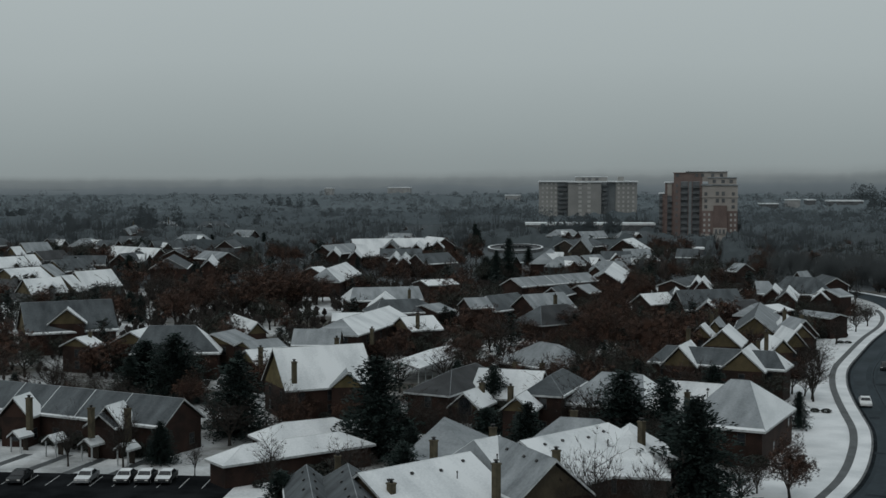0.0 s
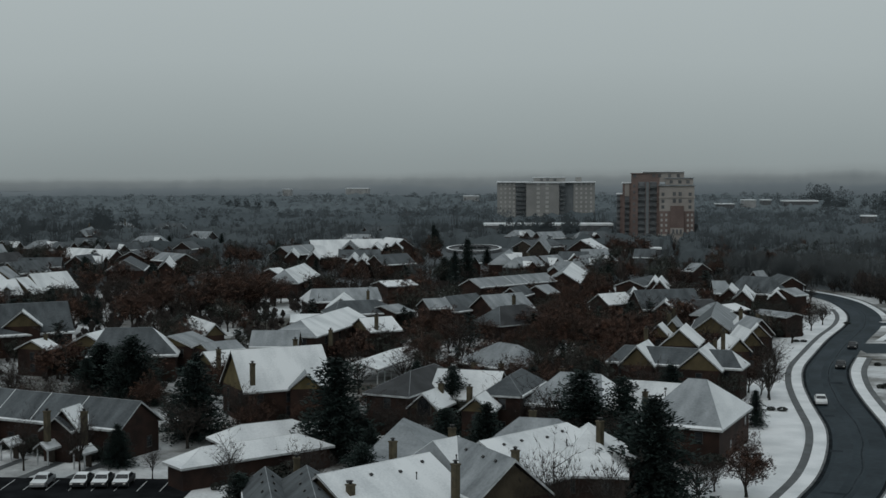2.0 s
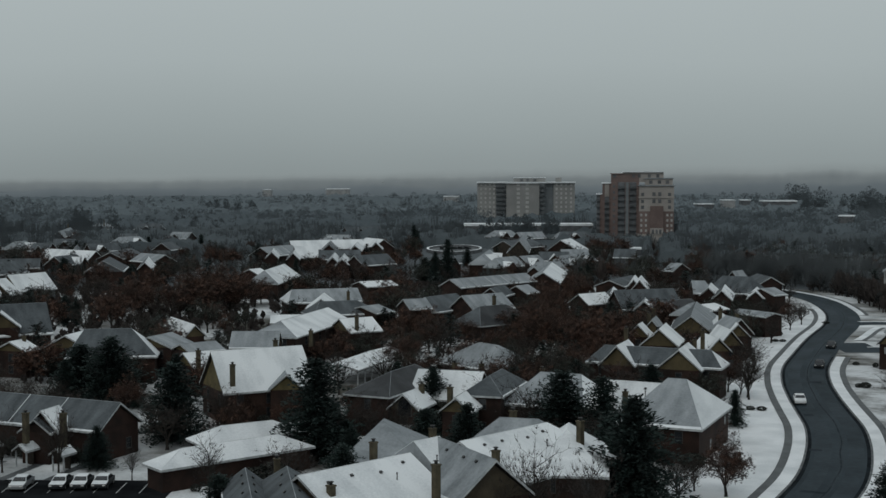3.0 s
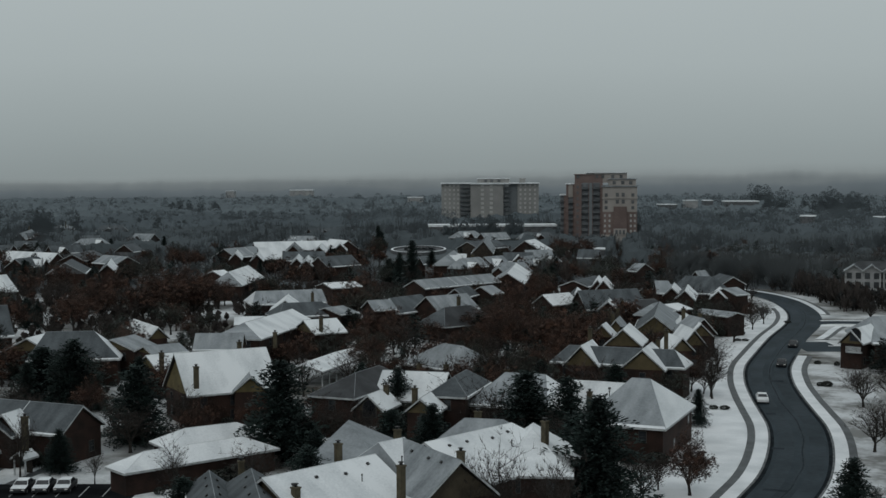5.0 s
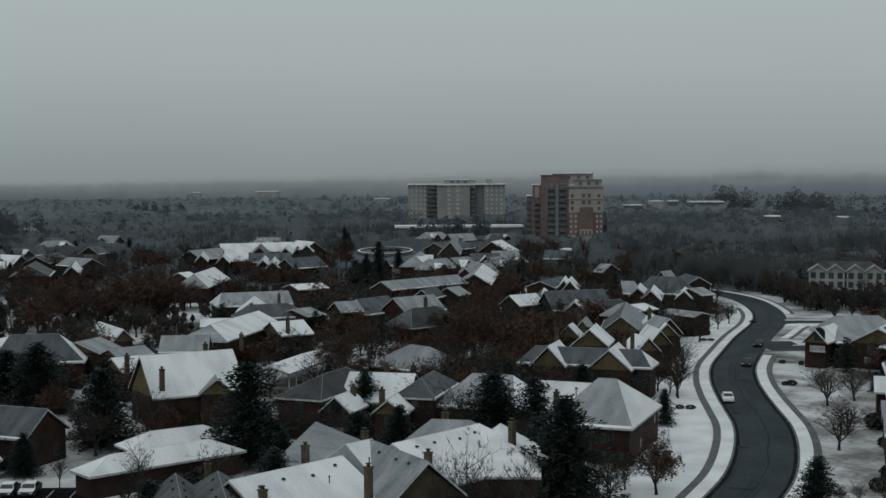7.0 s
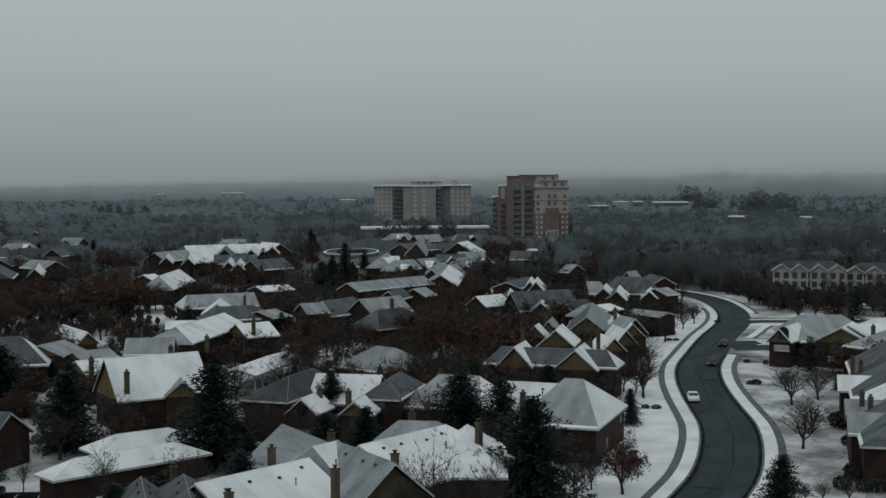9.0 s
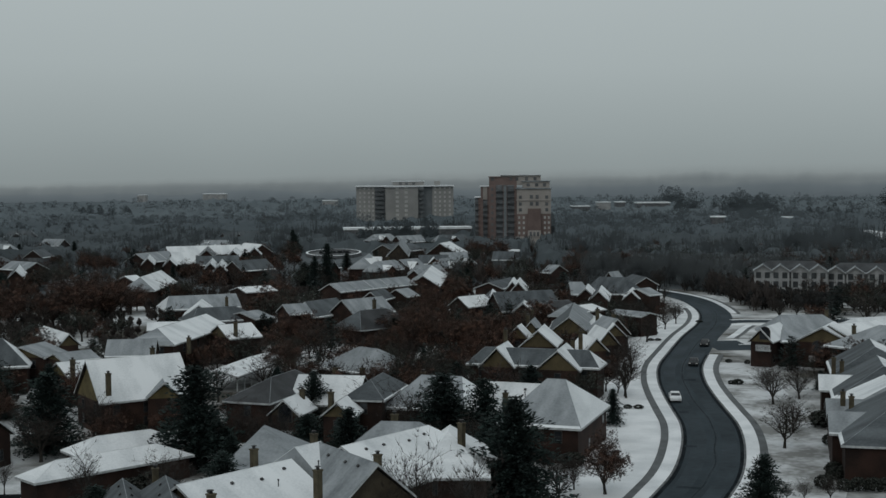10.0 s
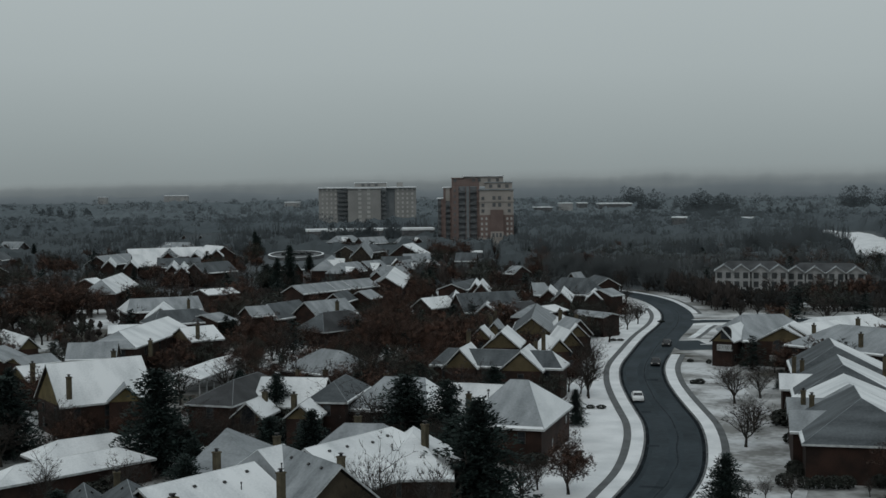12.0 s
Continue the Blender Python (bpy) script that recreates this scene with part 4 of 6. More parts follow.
house("small brick house with a pale grey roof", [(-18.2, 314.4, 24.9, 5.1, 4.5, 4.5, 5.7, 7.8, 0, 0, 0.7, 0.7, 0.8)], gable=M["brick_wall"], windows=False)
house("brick house with streaked grey roof snow", [(-12.3, 321.2, 53.7, 11.9, 5.2, 5.2, 4.7, 8.0, 2, 0, 0.7, 0.35, 0.8)], gable=M["brick_wall"], windows=False)
house("brick house with white cross gables", [(24.8, 327.8, 39.1, 8.3, 3.8, 3.8, 5.6, 8.0, 0, 0, 0.7, 0.9, 0.8), (30.8, 339.6, 82.3, 18.8, 3.2, 3.2, 5.0, 7.8, 0, 0, 0.5, 1, 0.8)], gable=M["brick_wall"], windows=False)
house("long brick house with streaked grey roof snow", [(37.5, 327.0, 19.9, 15.5, 5.2, 5.2, 4.6, 9.0, 0, 0, 0.7, 0.35, 0.8), (37.5, 324.0, 81.6, 16.8, 2.6, 2.6, 5.0, 7.2, 0, 0, 0.7, 1, 0.8)], chimneys=[(34.6, 296.8, 4.4, 7.6)], gable=M["brick_wall"], windows=False)
house("brick house with white and dark striped gables", [(36.8, 378.5, 65.8, 18.7, 4.5, 4.5, 6.1, 7.8, 0, 0, 0.7, 0.35, 0.8), (40.6, 377.8, 82.4, 17.5, 2.6, 2.6, 5.0, 8.0, 0, 0, 1, 1, 0.8), (42.1, 375.7, 82.1, 17.4, 2.6, 2.6, 5.0, 8.0, 0, 0, 1, 1, 0.8)], gable=M["brick_wall"], windows=False)
house("dark-roofed brick house with a small white gable", [(44.2, 317.1, 35.3, 8.3, 4.5, 4.5, 5.6, 7.4, 0, 0, 0.7, 0.15, 0.8), (42.1, 313.7, 80.8, 8.7, 2.2, 2.2, 5.0, 7.0, 0, 0, 0.7, 1, 0.8)], chimneys=[(36.0, 295.3, 4.8, 8.0)], gable=M["brick_wall"], windows=False)
house("brick house with a thinly snowed pyramid roof", [(45.0, 299.3, 64.2, 4.3, 3.2, 3.2, 6.2, 8.4, 4, 4, 0.6, 0.7, 0.6)], chimneys=[(38.6, 306.2, 5.4, 8.6)], gable=M["brick_wall"], windows=False)
house("small brick house with a white gable roof", [(50.5, 311.9, 41.6, 4.9, 4.5, 4.5, 5.9, 7.0, 0, 0, 0.7, 0.9, 0.8)], gable=M["brick_wall"], windows=False)
house("brick house with a grey gable roof", [(56.2, 360.9, -3.1, 3.2, 6.0, 6.0, 5.4, 8.4, 0, 2, 0.7, 0.6, 0.8), (59.2, 361.4, 78.1, 15.8, 2.4, 2.4, 5.0, 7.2, 0, 0, 0.7, 1, 0.8)], gable=M["brick_wall"], windows=False)
house("brick house with a dark teal hip roof", [(68.2, 371.0, -32.7, 8.3, 6.0, 6.0, 4.4, 8.8, 3, 3, 0.5, 0.3, 0.3), (61.2, 351.9, 77.6, 18.6, 2.8, 2.8, 4.8, 7.4, 0, 0, 0.5, 1, 0.8), (72.8, 395.0, 48.7, 4.9, 3.0, 3.0, 5.0, 8.6, 0, 0, 0.7, 0.6, 0.8)], gable=M["brick_wall"], windows=False)
house("brick house with snow on small gables", [(77.5, 380.1, -83.5, 12.4, 3.8, 3.8, 6.2, 8.4, 2, 0, 0.7, 0.4, 0.8), (72.5, 350.2, 37.4, 4.5, 4.5, 4.5, 5.8, 7.4, 0, 0, 0.7, 0.6, 0.8), (69.8, 351.6, 77.0, 13.1, 2.4, 2.4, 4.8, 7.0, 0, 0, 1, 1, 0.8)], gable=M["brick_wall"], windows=False)
house("small house with a snowy gable among oaks", [(60.5, 435.4, -43.1, 3.4, 5.2, 5.2, 5.6, 8.0, 0, 0, 0.7, 0.6, 0.8)], gable=M["brick_wall"], windows=False)
house("low brick garages behind shrubs with a thin snowy roof", [(61.6, 309.5, -54.8, 10.4, 3.2, 3.2, 4.8, 5.6, 0, 0, 0.7, 0.6, 0.8)], gable=M["brick_wall"], windows=False)
house("brick house with white hip planes", [(-67.4, 410.9, 86.8, 28.4, 5.2, 5.2, 4.6, 8.4, 4, 0, 0.8, 1, 0.6), (-73.9, 412.0, 58.0, 4.5, 4.5, 4.5, 6.0, 7.8, 0, 0, 0.7, 1, 0.8)], gable=M["brick_wall"], windows=False)
house("row of attached brick houses with stepped snowy gables", [(-86.6, 531.5, 63.6, 20.6, 6.0, 6.0, 4.7, 8.2, 0, 0, 0.7, 0.7, 0.8), (-72.4, 516.2, 20.1, 8.4, 4.5, 4.5, 4.6, 9.0, 0, 0, 0.7, 0.8, 0.8), (-85.2, 515.1, 97.5, 25.3, 2.6, 2.6, 5.0, 7.6, 0, 0, 0.7, 1, 0.8), (-76.1, 511.0, 96.6, 32.2, 2.6, 2.6, 5.0, 7.6, 0, 0, 0.4, 1, 0.8)], gable=M["brick_wall"], windows=False)
house("long terrace with pale snow-covered roofs", [(-71.1, 570.3, 21.0, 31.3, 5.2, 5.2, 4.9, 8.6, 0, 0, 0.7, 0.8, 0.8), (-68.8, 565.7, 95.6, 49.8, 3.6, 3.6, 5.2, 8.4, 0, 0, 0.5, 0.5, 0.8), (-56.7, 557.5, 93.6, 29.7, 2.8, 2.8, 5.2, 7.8, 0, 0, 0.7, 1, 0.8)], gable=M["brick_wall"], windows=False)
house("attached brick houses with grey roofs and white gables", [(-57.6, 502.7, 8.9, 15.1, 5.2, 5.2, 5.0, 8.2, 0, 0, 0.6, 0.4, 0.8), (-57.8, 485.5, 95.2, 28.9, 2.6, 2.6, 5.0, 7.6, 0, 0, 0.7, 1, 0.8), (-53.4, 477.3, 94.9, 31.1, 2.6, 2.6, 5.0, 7.6, 0, 0, 0.7, 1, 0.8), (-43.1, 473.1, 48.3, 15.3, 5.2, 5.2, 4.9, 8.4, 0, 0, 0.7, 0.5, 0.8)], chimneys=[(-39.2, 482.9, 3.0, 9.0)], gable=M["brick_wall"], windows=False)
house("brick house with white gables beside an evergreen", [(-50.9, 579.0, -59.0, 17.0, 5.2, 5.2, 5.2, 8.8, 0, 0, 0.7, 1, 0.8), (-49.8, 578.3, 93.4, 37.0, 3.0, 3.0, 5.0, 8.0, 0, 0, 0.7, 1, 0.8)], gable=M["brick_wall"], windows=False)
house("brick house with grey hip roof and white arc of snow", [(-42.1, 332.2, 19.3, 16.5, 6.0, 6.0, 5.7, 8.6, 2, 0, 0.7, 0.6, 0.8), (-35.6, 306.9, 23.9, 9.0, 5.2, 5.2, 5.2, 8.0, 3, 5, 0.7, 0.3, 0.5), (-28.2, 306.8, 52.4, 5.4, 5.2, 5.2, 5.6, 7.0, 0, 0, 0.7, 0.7, 0.8), (-40.6, 317.8, 94.3, 15.1, 4.2, 4.2, 5.0, 8.2, 0, 0, 0.9, 0.9, 0.8)], chimneys=[(-35.1, 324.3, 5.8, 9.0)], gable=M["brick_wall"], windows=False)
house("low house with a white roof behind brown oaks", [(-33.1, 376.0, 32.3, 9.2, 5.2, 5.2, 5.8, 7.0, 0, 0, 0.7, 0.8, 0.8)], gable=M["brick_wall"], windows=False)
house("terraced houses with dormers in deep white roofs", [(-159.4, 498.1, -33.2, 27.9, 4.5, 4.5, 4.9, 8.6, 0, 0, 0.7, 0.9, 0.8), (-165.3, 522.5, 105.5, 35.7, 2.6, 2.6, 5.0, 8.4, 0, 0, 0.5, 0.5, 0.8)], gable=M["brick_wall"], windows=False)
house("house with a broad grey gable and snowy eaves", [(-130.4, 445.9, 101.3, 22.5, 6.5, 6.5, 5.0, 8.6, 0, 0, 0.4, 0.5, 0.8)], gable=M["grey_siding"], windows=False)
house("grey-roofed house with white barge boards", [(-141.0, 500.4, 89.7, 27.3, 5.2, 5.2, 5.8, 8.4, 0, 0, 0.7, 0.4, 0.8)], gable=M["brick_wall"], windows=False)
house("brick house with a grey roof and snowy eaves", [(-123.3, 480.1, -42.5, 14.6, 5.2, 5.2, 5.5, 8.2, 0, 0, 0.7, 0.6, 0.8), (-121.3, 463.5, 102.2, 35.7, 2.8, 2.8, 4.8, 7.4, 0, 0, 0.4, 1, 0.8)], gable=M["brick_wall"], windows=False)
carport(-23.5, 245.2, 73.0, 23.9, 3.9, 3.9, 3.0, 4.0)
house("brick house with a wide patchy snow roof", [(-0.5, 228.9, -45.6, 4.9, 5.1, 5.1, 4.6, 8.2, 6.0, 6.0, 0.7, 0.7, 0.7)], chimneys=[(-1.6, 218.9, 4.0, 6.6), (-6.1, 219.8, 4.0, 6.6)])
house("brick house with a grey snow-dusted pyramid hip roof", [(25.5, 181.9, -22.0, 2.6, 8.3, 10.4, 4.8, 9.6, 4.6, 4.6, 0.7, 0.7, 0.9), (20.5, 186.7, -23.0, 8.5, 3.4, 3.4, 4.6, 8.4, 3.0, 0.0, 1, 1, 1)], chimneys=[(18.6, 183.6, 4.0, 7.9)])
house("brick house with a thinly snowed hip roof behind pines", [(10.3, 195.8, -20.8, 6.3, 5.5, 8.7, 4.6, 8.2, 3.0, 3.0, 0.6, 0.7, 0.9)], chimneys=[(7.8, 202.5, 5.5, 8.2)])
house("brick house with two tan gables and white barge boards", [(28.3, 226.3, -20.5, 18.4, 3.5, 3.5, 5.4, 8.0, 2.5, 2.5, 0.8, 0.3, 0.9), (22.6, 228.2, 70.9, 8.1, 3.2, 3.2, 5.2, 8.6, 0.0, 0.0, 0.8, 1, 1), (32.4, 223.9, 72.1, 9.2, 3.9, 3.9, 5.2, 8.6, 0.0, 0.0, 0.8, 1, 1), (32.6, 253.0, 75.3, 9.6, 3.7, 3.7, 5.4, 8.6, 0.0, 0.0, 0.8, 1, 1)], chimneys=[(37.8, 237.8, 4.5, 9.9), (36.6, 239.2, 4.5, 8.1), (25.0, 246.3, 5.5, 9.3)])
house("brick house with grey snow-dusted gables", [(33.4, 272.8, 76.2, 6.6, 2.5, 2.5, 5.0, 8.0, 0.0, 0.0, 0.6, 0.6, 1), (43.6, 286.7, 79.2, 30.0, 4.6, 4.6, 5.0, 8.5, 0.0, 4.0, 0.4, 0.6, 0.6), (29.9, 266.9, 73.1, 4.2, 2.5, 2.5, 5.0, 7.5, 0.0, 0.0, 0.8, 1, 1)], chimneys=[(32.5, 273.7, 5.0, 9.1)])
house("brick end house with white gable and tall chimney", [(44.9, 256.3, -84.5, 9.1, 2.5, 2.5, 5.0, 8.0, 0.0, 0.0, 1, 1, 1), (40.9, 247.0, -77.3, 6.7, 2.5, 2.5, 5.0, 7.5, 0.0, 0.0, 1, 1, 1), (49.5, 276.9, -90.8, 20.9, 2.5, 2.5, 5.0, 7.5, 0.0, 0.0, 0.8, 0.8, 1)], chimneys=[(48.0, 279.3, 4.5, 9.6)])
house("brick outbuilding with a curved drift of roof snow", [(-67.4, 287.2, -60.3, 17.3, 2.5, 2.5, 3.0, 5.5, 0.0, 0.0, 1, 1, 1)], windows=False)
house("house with a snow-dusted gable roof", [(-228.1, 768.7, 90.4, 17.6, 4.5, 5.2, 5.0, 8.2, 3.0, 3.0, 0.7, 0.6, 0.7), (-225.0, 766.2, 0.4, 6.1, 2.7, 2.7, 5.0, 7.4, 0, 0, 1, 0.6, 1), (-225.1, 773.7, 0.4, 6.1, 2.9, 2.9, 5.0, 7.1, 0, 0, 1, 1, 1)], chimneys=[(-225.2, 765.5, 4.5, 10.7)], gable=M["brick_wall"], windows=False)
house("brick house with thin grey roof snow", [(-197.6, 762.5, 4.8, 11.6, 4.5, 3.0, 5.0, 8.2, 3.0, 3.0, 0.7, 0.4, 0.7), (-199.0, 760.4, -85.2, 3.9, 2.9, 2.9, 5.0, 7.0, 0, 0, 1, 1, 1)], gable=M["brick_wall"], windows=False)
house("house with a snow-dusted gable roof", [(-222.9, 687.0, 101.2, 49.7, 4.5, 3.0, 5.0, 8.2, 0.0, 0.0, 0.7, 0.6, 0.7), (-219.3, 678.8, 11.2, 3.9, 2.7, 2.7, 5.0, 7.6, 0, 0, 1, 0.4, 1), (-223.7, 701.1, 11.2, 3.9, 2.4, 2.4, 5.0, 7.3, 0, 0, 1, 0.4, 1)], chimneys=[(-227.0, 705.1, 4.5, 10.4)], gable=M["brick_wall"], windows=False)
house("brick house with thin grey roof snow", [(-69.6, 717.1, 44.0, 23.5, 4.5, 3.0, 5.0, 8.2, 0.0, 0.0, 0.7, 0.4, 0.7), (-71.6, 712.5, -46.0, 3.9, 2.7, 2.7, 5.0, 7.6, 0, 0, 1, 0.4, 1), (-65.5, 718.4, -46.0, 3.9, 3.2, 3.2, 5.0, 7.3, 0, 0, 1, 0.6, 1)], gable=M["brick_wall"], windows=False)
house("brick house with a white snow-covered roof", [(49.5, 272.4, -74.2, 6.3, 3.0, 4.5, 5.0, 8.2, 0.0, 0.0, 0.4, 0.7, 0.7)], chimneys=[(52.9, 287.0, 4.5, 7.7)], gable=M["brick_wall"], windows=False)
house("brick house with thin grey roof snow", [(-2.1, 490.8, 85.1, 34.7, 4.5, 4.0, 5.0, 8.2, 3.0, 3.0, 0.7, 0.6, 0.7), (-0.3, 483.0, -4.9, 4.9, 2.5, 2.5, 5.0, 7.9, 0, 0, 1, 1, 1), (1.4, 502.6, -4.9, 4.9, 2.2, 2.2, 5.0, 7.2, 0, 0, 1, 1, 1)], gable=M["brick_wall"], windows=False)
house("house with a snow-dusted gable roof", [(4.9, 463.3, 54.5, 12.0, 3.2, 4.5, 5.0, 8.2, 3.0, 3.0, 0.4, 0.7, 0.7), (4.8, 458.5, -35.5, 5.4, 3.1, 3.1, 5.0, 7.0, 0, 0, 1, 1, 1)], chimneys=[(6.2, 477.1, 4.5, 8.8)], gable=M["brick_wall"], windows=False)
house("brick house with thin grey roof snow", [(13.4, 471.8, 48.0, 9.2, 3.7, 4.5, 5.0, 8.2, 0.0, 0.0, 0.6, 0.7, 0.7), (14.0, 468.5, -42.0, 5.4, 2.4, 2.4, 5.0, 7.5, 0, 0, 1, 1, 1)], gable=M["brick_wall"], windows=False)
house("house with a snow-dusted gable roof", [(19.0, 439.8, 4.8, 7.4, 5.2, 4.5, 5.0, 8.2, 3.0, 3.0, 0.4, 0.7, 0.7), (17.3, 436.9, -85.2, 5.4, 2.8, 2.8, 5.0, 7.3, 0, 0, 1, 0.6, 1)], chimneys=[(20.5, 449.9, 4.5, 8.7)], gable=M["brick_wall"], windows=False)
house("brick house with a white snow-covered roof", [(29.8, 479.7, 61.1, 23.4, 4.5, 3.0, 5.0, 8.2, 3.0, 3.0, 0.7, 0.6, 0.7), (28.3, 472.9, -28.9, 3.9, 2.6, 2.6, 5.0, 7.0, 0, 0, 1, 1, 1), (34.6, 484.4, -28.9, 3.9, 2.6, 2.6, 5.0, 7.3, 0, 0, 1, 1, 1)], gable=M["brick_wall"], windows=False)
house("brick house with thin grey roof snow", [(-17.2, 475.7, 55.1, 8.4, 4.5, 5.2, 5.0, 8.2, 0.0, 0.0, 0.7, 0.4, 0.7), (-15.7, 472.5, -34.9, 6.1, 2.7, 2.7, 5.0, 7.9, 0, 0, 1, 0.4, 1)], chimneys=[(-16.4, 487.6, 4.5, 8.9)], gable=M["brick_wall"], windows=False)
house("large brick apartment house with stacked snowy ridges and chimneys", [(68.2, 167.8, 73.1, 10.1, 7.8, 9.0, 5.0, 9.2, 9.6, 0.0, 0.55, 0.9, 0.5), (77.4, 197.4, 73.2, 11.4, 7.6, 9.0, 5.0, 9.2, 7.0, 0.0, 0.5, 1, 0.3), (72.6, 182.6, 73.2, 9.0, 7.4, 9.0, 5.0, 8.6, 4.0, 0.0, 0.8, 0.9, 0.7), (84.2, 218.4, 73.5, 11.0, 7.2, 9.0, 5.0, 9.2, 5.0, 0.0, 0.4, 1, 0.5), (62.0, 167.2, -17.0, 5.4, 5.0, 5.0, 5.0, 7.0, 0, 0, 0.7, 0.6, 0.8), (65.0, 176.6, -17.0, 5.4, 3.8, 3.8, 5.0, 7.0, 0, 0, 0.7, 0.7, 0.8), (71.4, 198.3, -17.0, 5.4, 3.2, 3.2, 5.0, 7.0, 0, 0, 0.7, 0.9, 0.8)], chimneys=[(63.8, 175.8, 4.0, 8.6), (64.4, 174.2, 4.0, 8.2), (74.1, 208.5, 4.0, 8.6), (74.9, 207.0, 4.0, 8.2), (87.2, 203.6, 4.5, 9.0)], windows=False)
house("brick house with snowy hip roof and two tan gables", [(89.2, 270.4, -2.5, 8.7, 5.5, 16.0, 4.8, 8.4, 4.0, 4.0, 0.8, 0.6, 0.7), (79.2, 259.2, 56.1, 12.1, 2.5, 2.5, 5.0, 7.6, 0.0, 0.0, 0.8, 1, 1), (89.9, 256.3, 59.6, 10.8, 5.5, 6.2, 5.0, 8.0, 0.0, 0.0, 0.8, 1, 1), (95.2, 256.6, 28.6, 13.2, 5.5, 8.7, 5.0, 8.2, 0.0, 5.0, 0.8, 0.8, 0.8)], chimneys=[(92.4, 249.0, 4.5, 8.9), (96.5, 276.2, 5.5, 9.1)], fittings=[("arched_window", 76.46, 253.68, 5.41, -33.9), ("balcony", 76.37, 253.74, 3.40, -33.9), ("arched_window", 86.36, 252.05, 2.75, -30.4), ("arched_window", 88.89, 250.56, 2.35, -30.4), ("balcony", 86.36, 252.04, 1.31, -30.4)])
house("brick house with a broad grey snow roof", [(102.0, 244.7, -53.1, 13.7, 5.5, 12.0, 5.0, 8.4, 5.0, 5.0, 0.9, 0.7, 0.6), (105.7, 268.6, 17.6, 14.5, 4.0, 4.0, 5.0, 8.0, 5.0, 5.0, 0.8, 0.8, 0.8)], chimneys=[(101.7, 250.3, 4.5, 9.8), (96.6, 236.3, 4.5, 8.6)])
house("white-roofed hall with a steep snowy gable", [(31.3, 559.3, 70.7, 15.1, 6.0, 8.0, 5.0, 9.5, 0.0, 0.0, 1, 1, 1)], gable=M["brick_wall"], windows=False)
house("dark chapel with snow-edged steep gables", [(11.2, 562.8, 50.8, 19.2, 6.0, 7.0, 6.0, 9.0, 0.0, 0.0, 0.6, 0.4, 1), (12.2, 545.1, 87.0, 46.7, 5.0, 4.0, 6.0, 11.0, 0.0, 0.0, 0.4, 0.6, 1)], wall=M["dark_timber"], gable=M["dark_timber"], windows=False)

def openings(root, xs, zs, y, mat, w=1.3, h=1.7, name="window"):
    """One window mesh at each place of a grid on a wall that faces -y."""
    p = Shell()
    p.box(-w / 2, w / 2, -0.14, 0.1, 0, h)
    me = p.make(name, M[mat])
    for z in zs:
        for x in xs:
            part(name, me, root, pose(x, y, z))


def solid(root, name, x0, x1, y0, y1, z0, z1, mat):
    p = Shell()
    p.box(x0, x1, y0, y1, z0, z1)
    part(name, p.make(name, M[mat]), root)


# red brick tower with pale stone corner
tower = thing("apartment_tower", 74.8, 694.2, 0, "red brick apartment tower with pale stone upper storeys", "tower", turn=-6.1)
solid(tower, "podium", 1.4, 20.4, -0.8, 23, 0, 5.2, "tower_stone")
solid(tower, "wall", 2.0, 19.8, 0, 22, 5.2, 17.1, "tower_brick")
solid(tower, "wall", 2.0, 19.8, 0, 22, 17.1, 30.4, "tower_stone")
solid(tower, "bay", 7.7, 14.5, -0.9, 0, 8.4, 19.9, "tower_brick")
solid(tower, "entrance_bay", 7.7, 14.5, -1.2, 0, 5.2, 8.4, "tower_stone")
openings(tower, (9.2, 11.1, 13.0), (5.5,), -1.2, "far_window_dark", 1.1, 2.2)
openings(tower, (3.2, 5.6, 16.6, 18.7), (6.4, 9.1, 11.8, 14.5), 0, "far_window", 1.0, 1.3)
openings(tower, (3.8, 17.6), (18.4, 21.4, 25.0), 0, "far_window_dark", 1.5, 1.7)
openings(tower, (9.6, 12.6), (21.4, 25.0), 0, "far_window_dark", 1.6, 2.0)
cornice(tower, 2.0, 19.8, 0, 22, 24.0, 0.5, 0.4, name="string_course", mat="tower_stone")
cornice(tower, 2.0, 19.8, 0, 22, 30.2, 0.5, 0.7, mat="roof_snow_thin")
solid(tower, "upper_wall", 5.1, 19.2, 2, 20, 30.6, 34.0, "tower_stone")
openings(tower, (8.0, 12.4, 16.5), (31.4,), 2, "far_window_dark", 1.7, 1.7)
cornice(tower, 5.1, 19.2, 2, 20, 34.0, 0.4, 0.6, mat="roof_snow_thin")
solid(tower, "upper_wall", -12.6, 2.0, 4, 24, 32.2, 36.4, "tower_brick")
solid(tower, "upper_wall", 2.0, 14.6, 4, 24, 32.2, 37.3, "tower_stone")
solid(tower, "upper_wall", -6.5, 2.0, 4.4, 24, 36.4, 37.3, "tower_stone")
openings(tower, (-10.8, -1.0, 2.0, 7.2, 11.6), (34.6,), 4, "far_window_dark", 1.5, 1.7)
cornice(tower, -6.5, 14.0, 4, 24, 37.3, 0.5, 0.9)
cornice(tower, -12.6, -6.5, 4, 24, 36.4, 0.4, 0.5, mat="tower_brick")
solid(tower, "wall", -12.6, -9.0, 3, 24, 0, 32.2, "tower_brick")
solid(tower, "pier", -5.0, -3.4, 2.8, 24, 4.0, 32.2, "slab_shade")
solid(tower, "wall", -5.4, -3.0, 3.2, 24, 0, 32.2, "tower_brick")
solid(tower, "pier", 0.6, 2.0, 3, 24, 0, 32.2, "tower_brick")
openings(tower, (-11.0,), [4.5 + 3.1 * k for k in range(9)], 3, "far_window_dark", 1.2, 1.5)
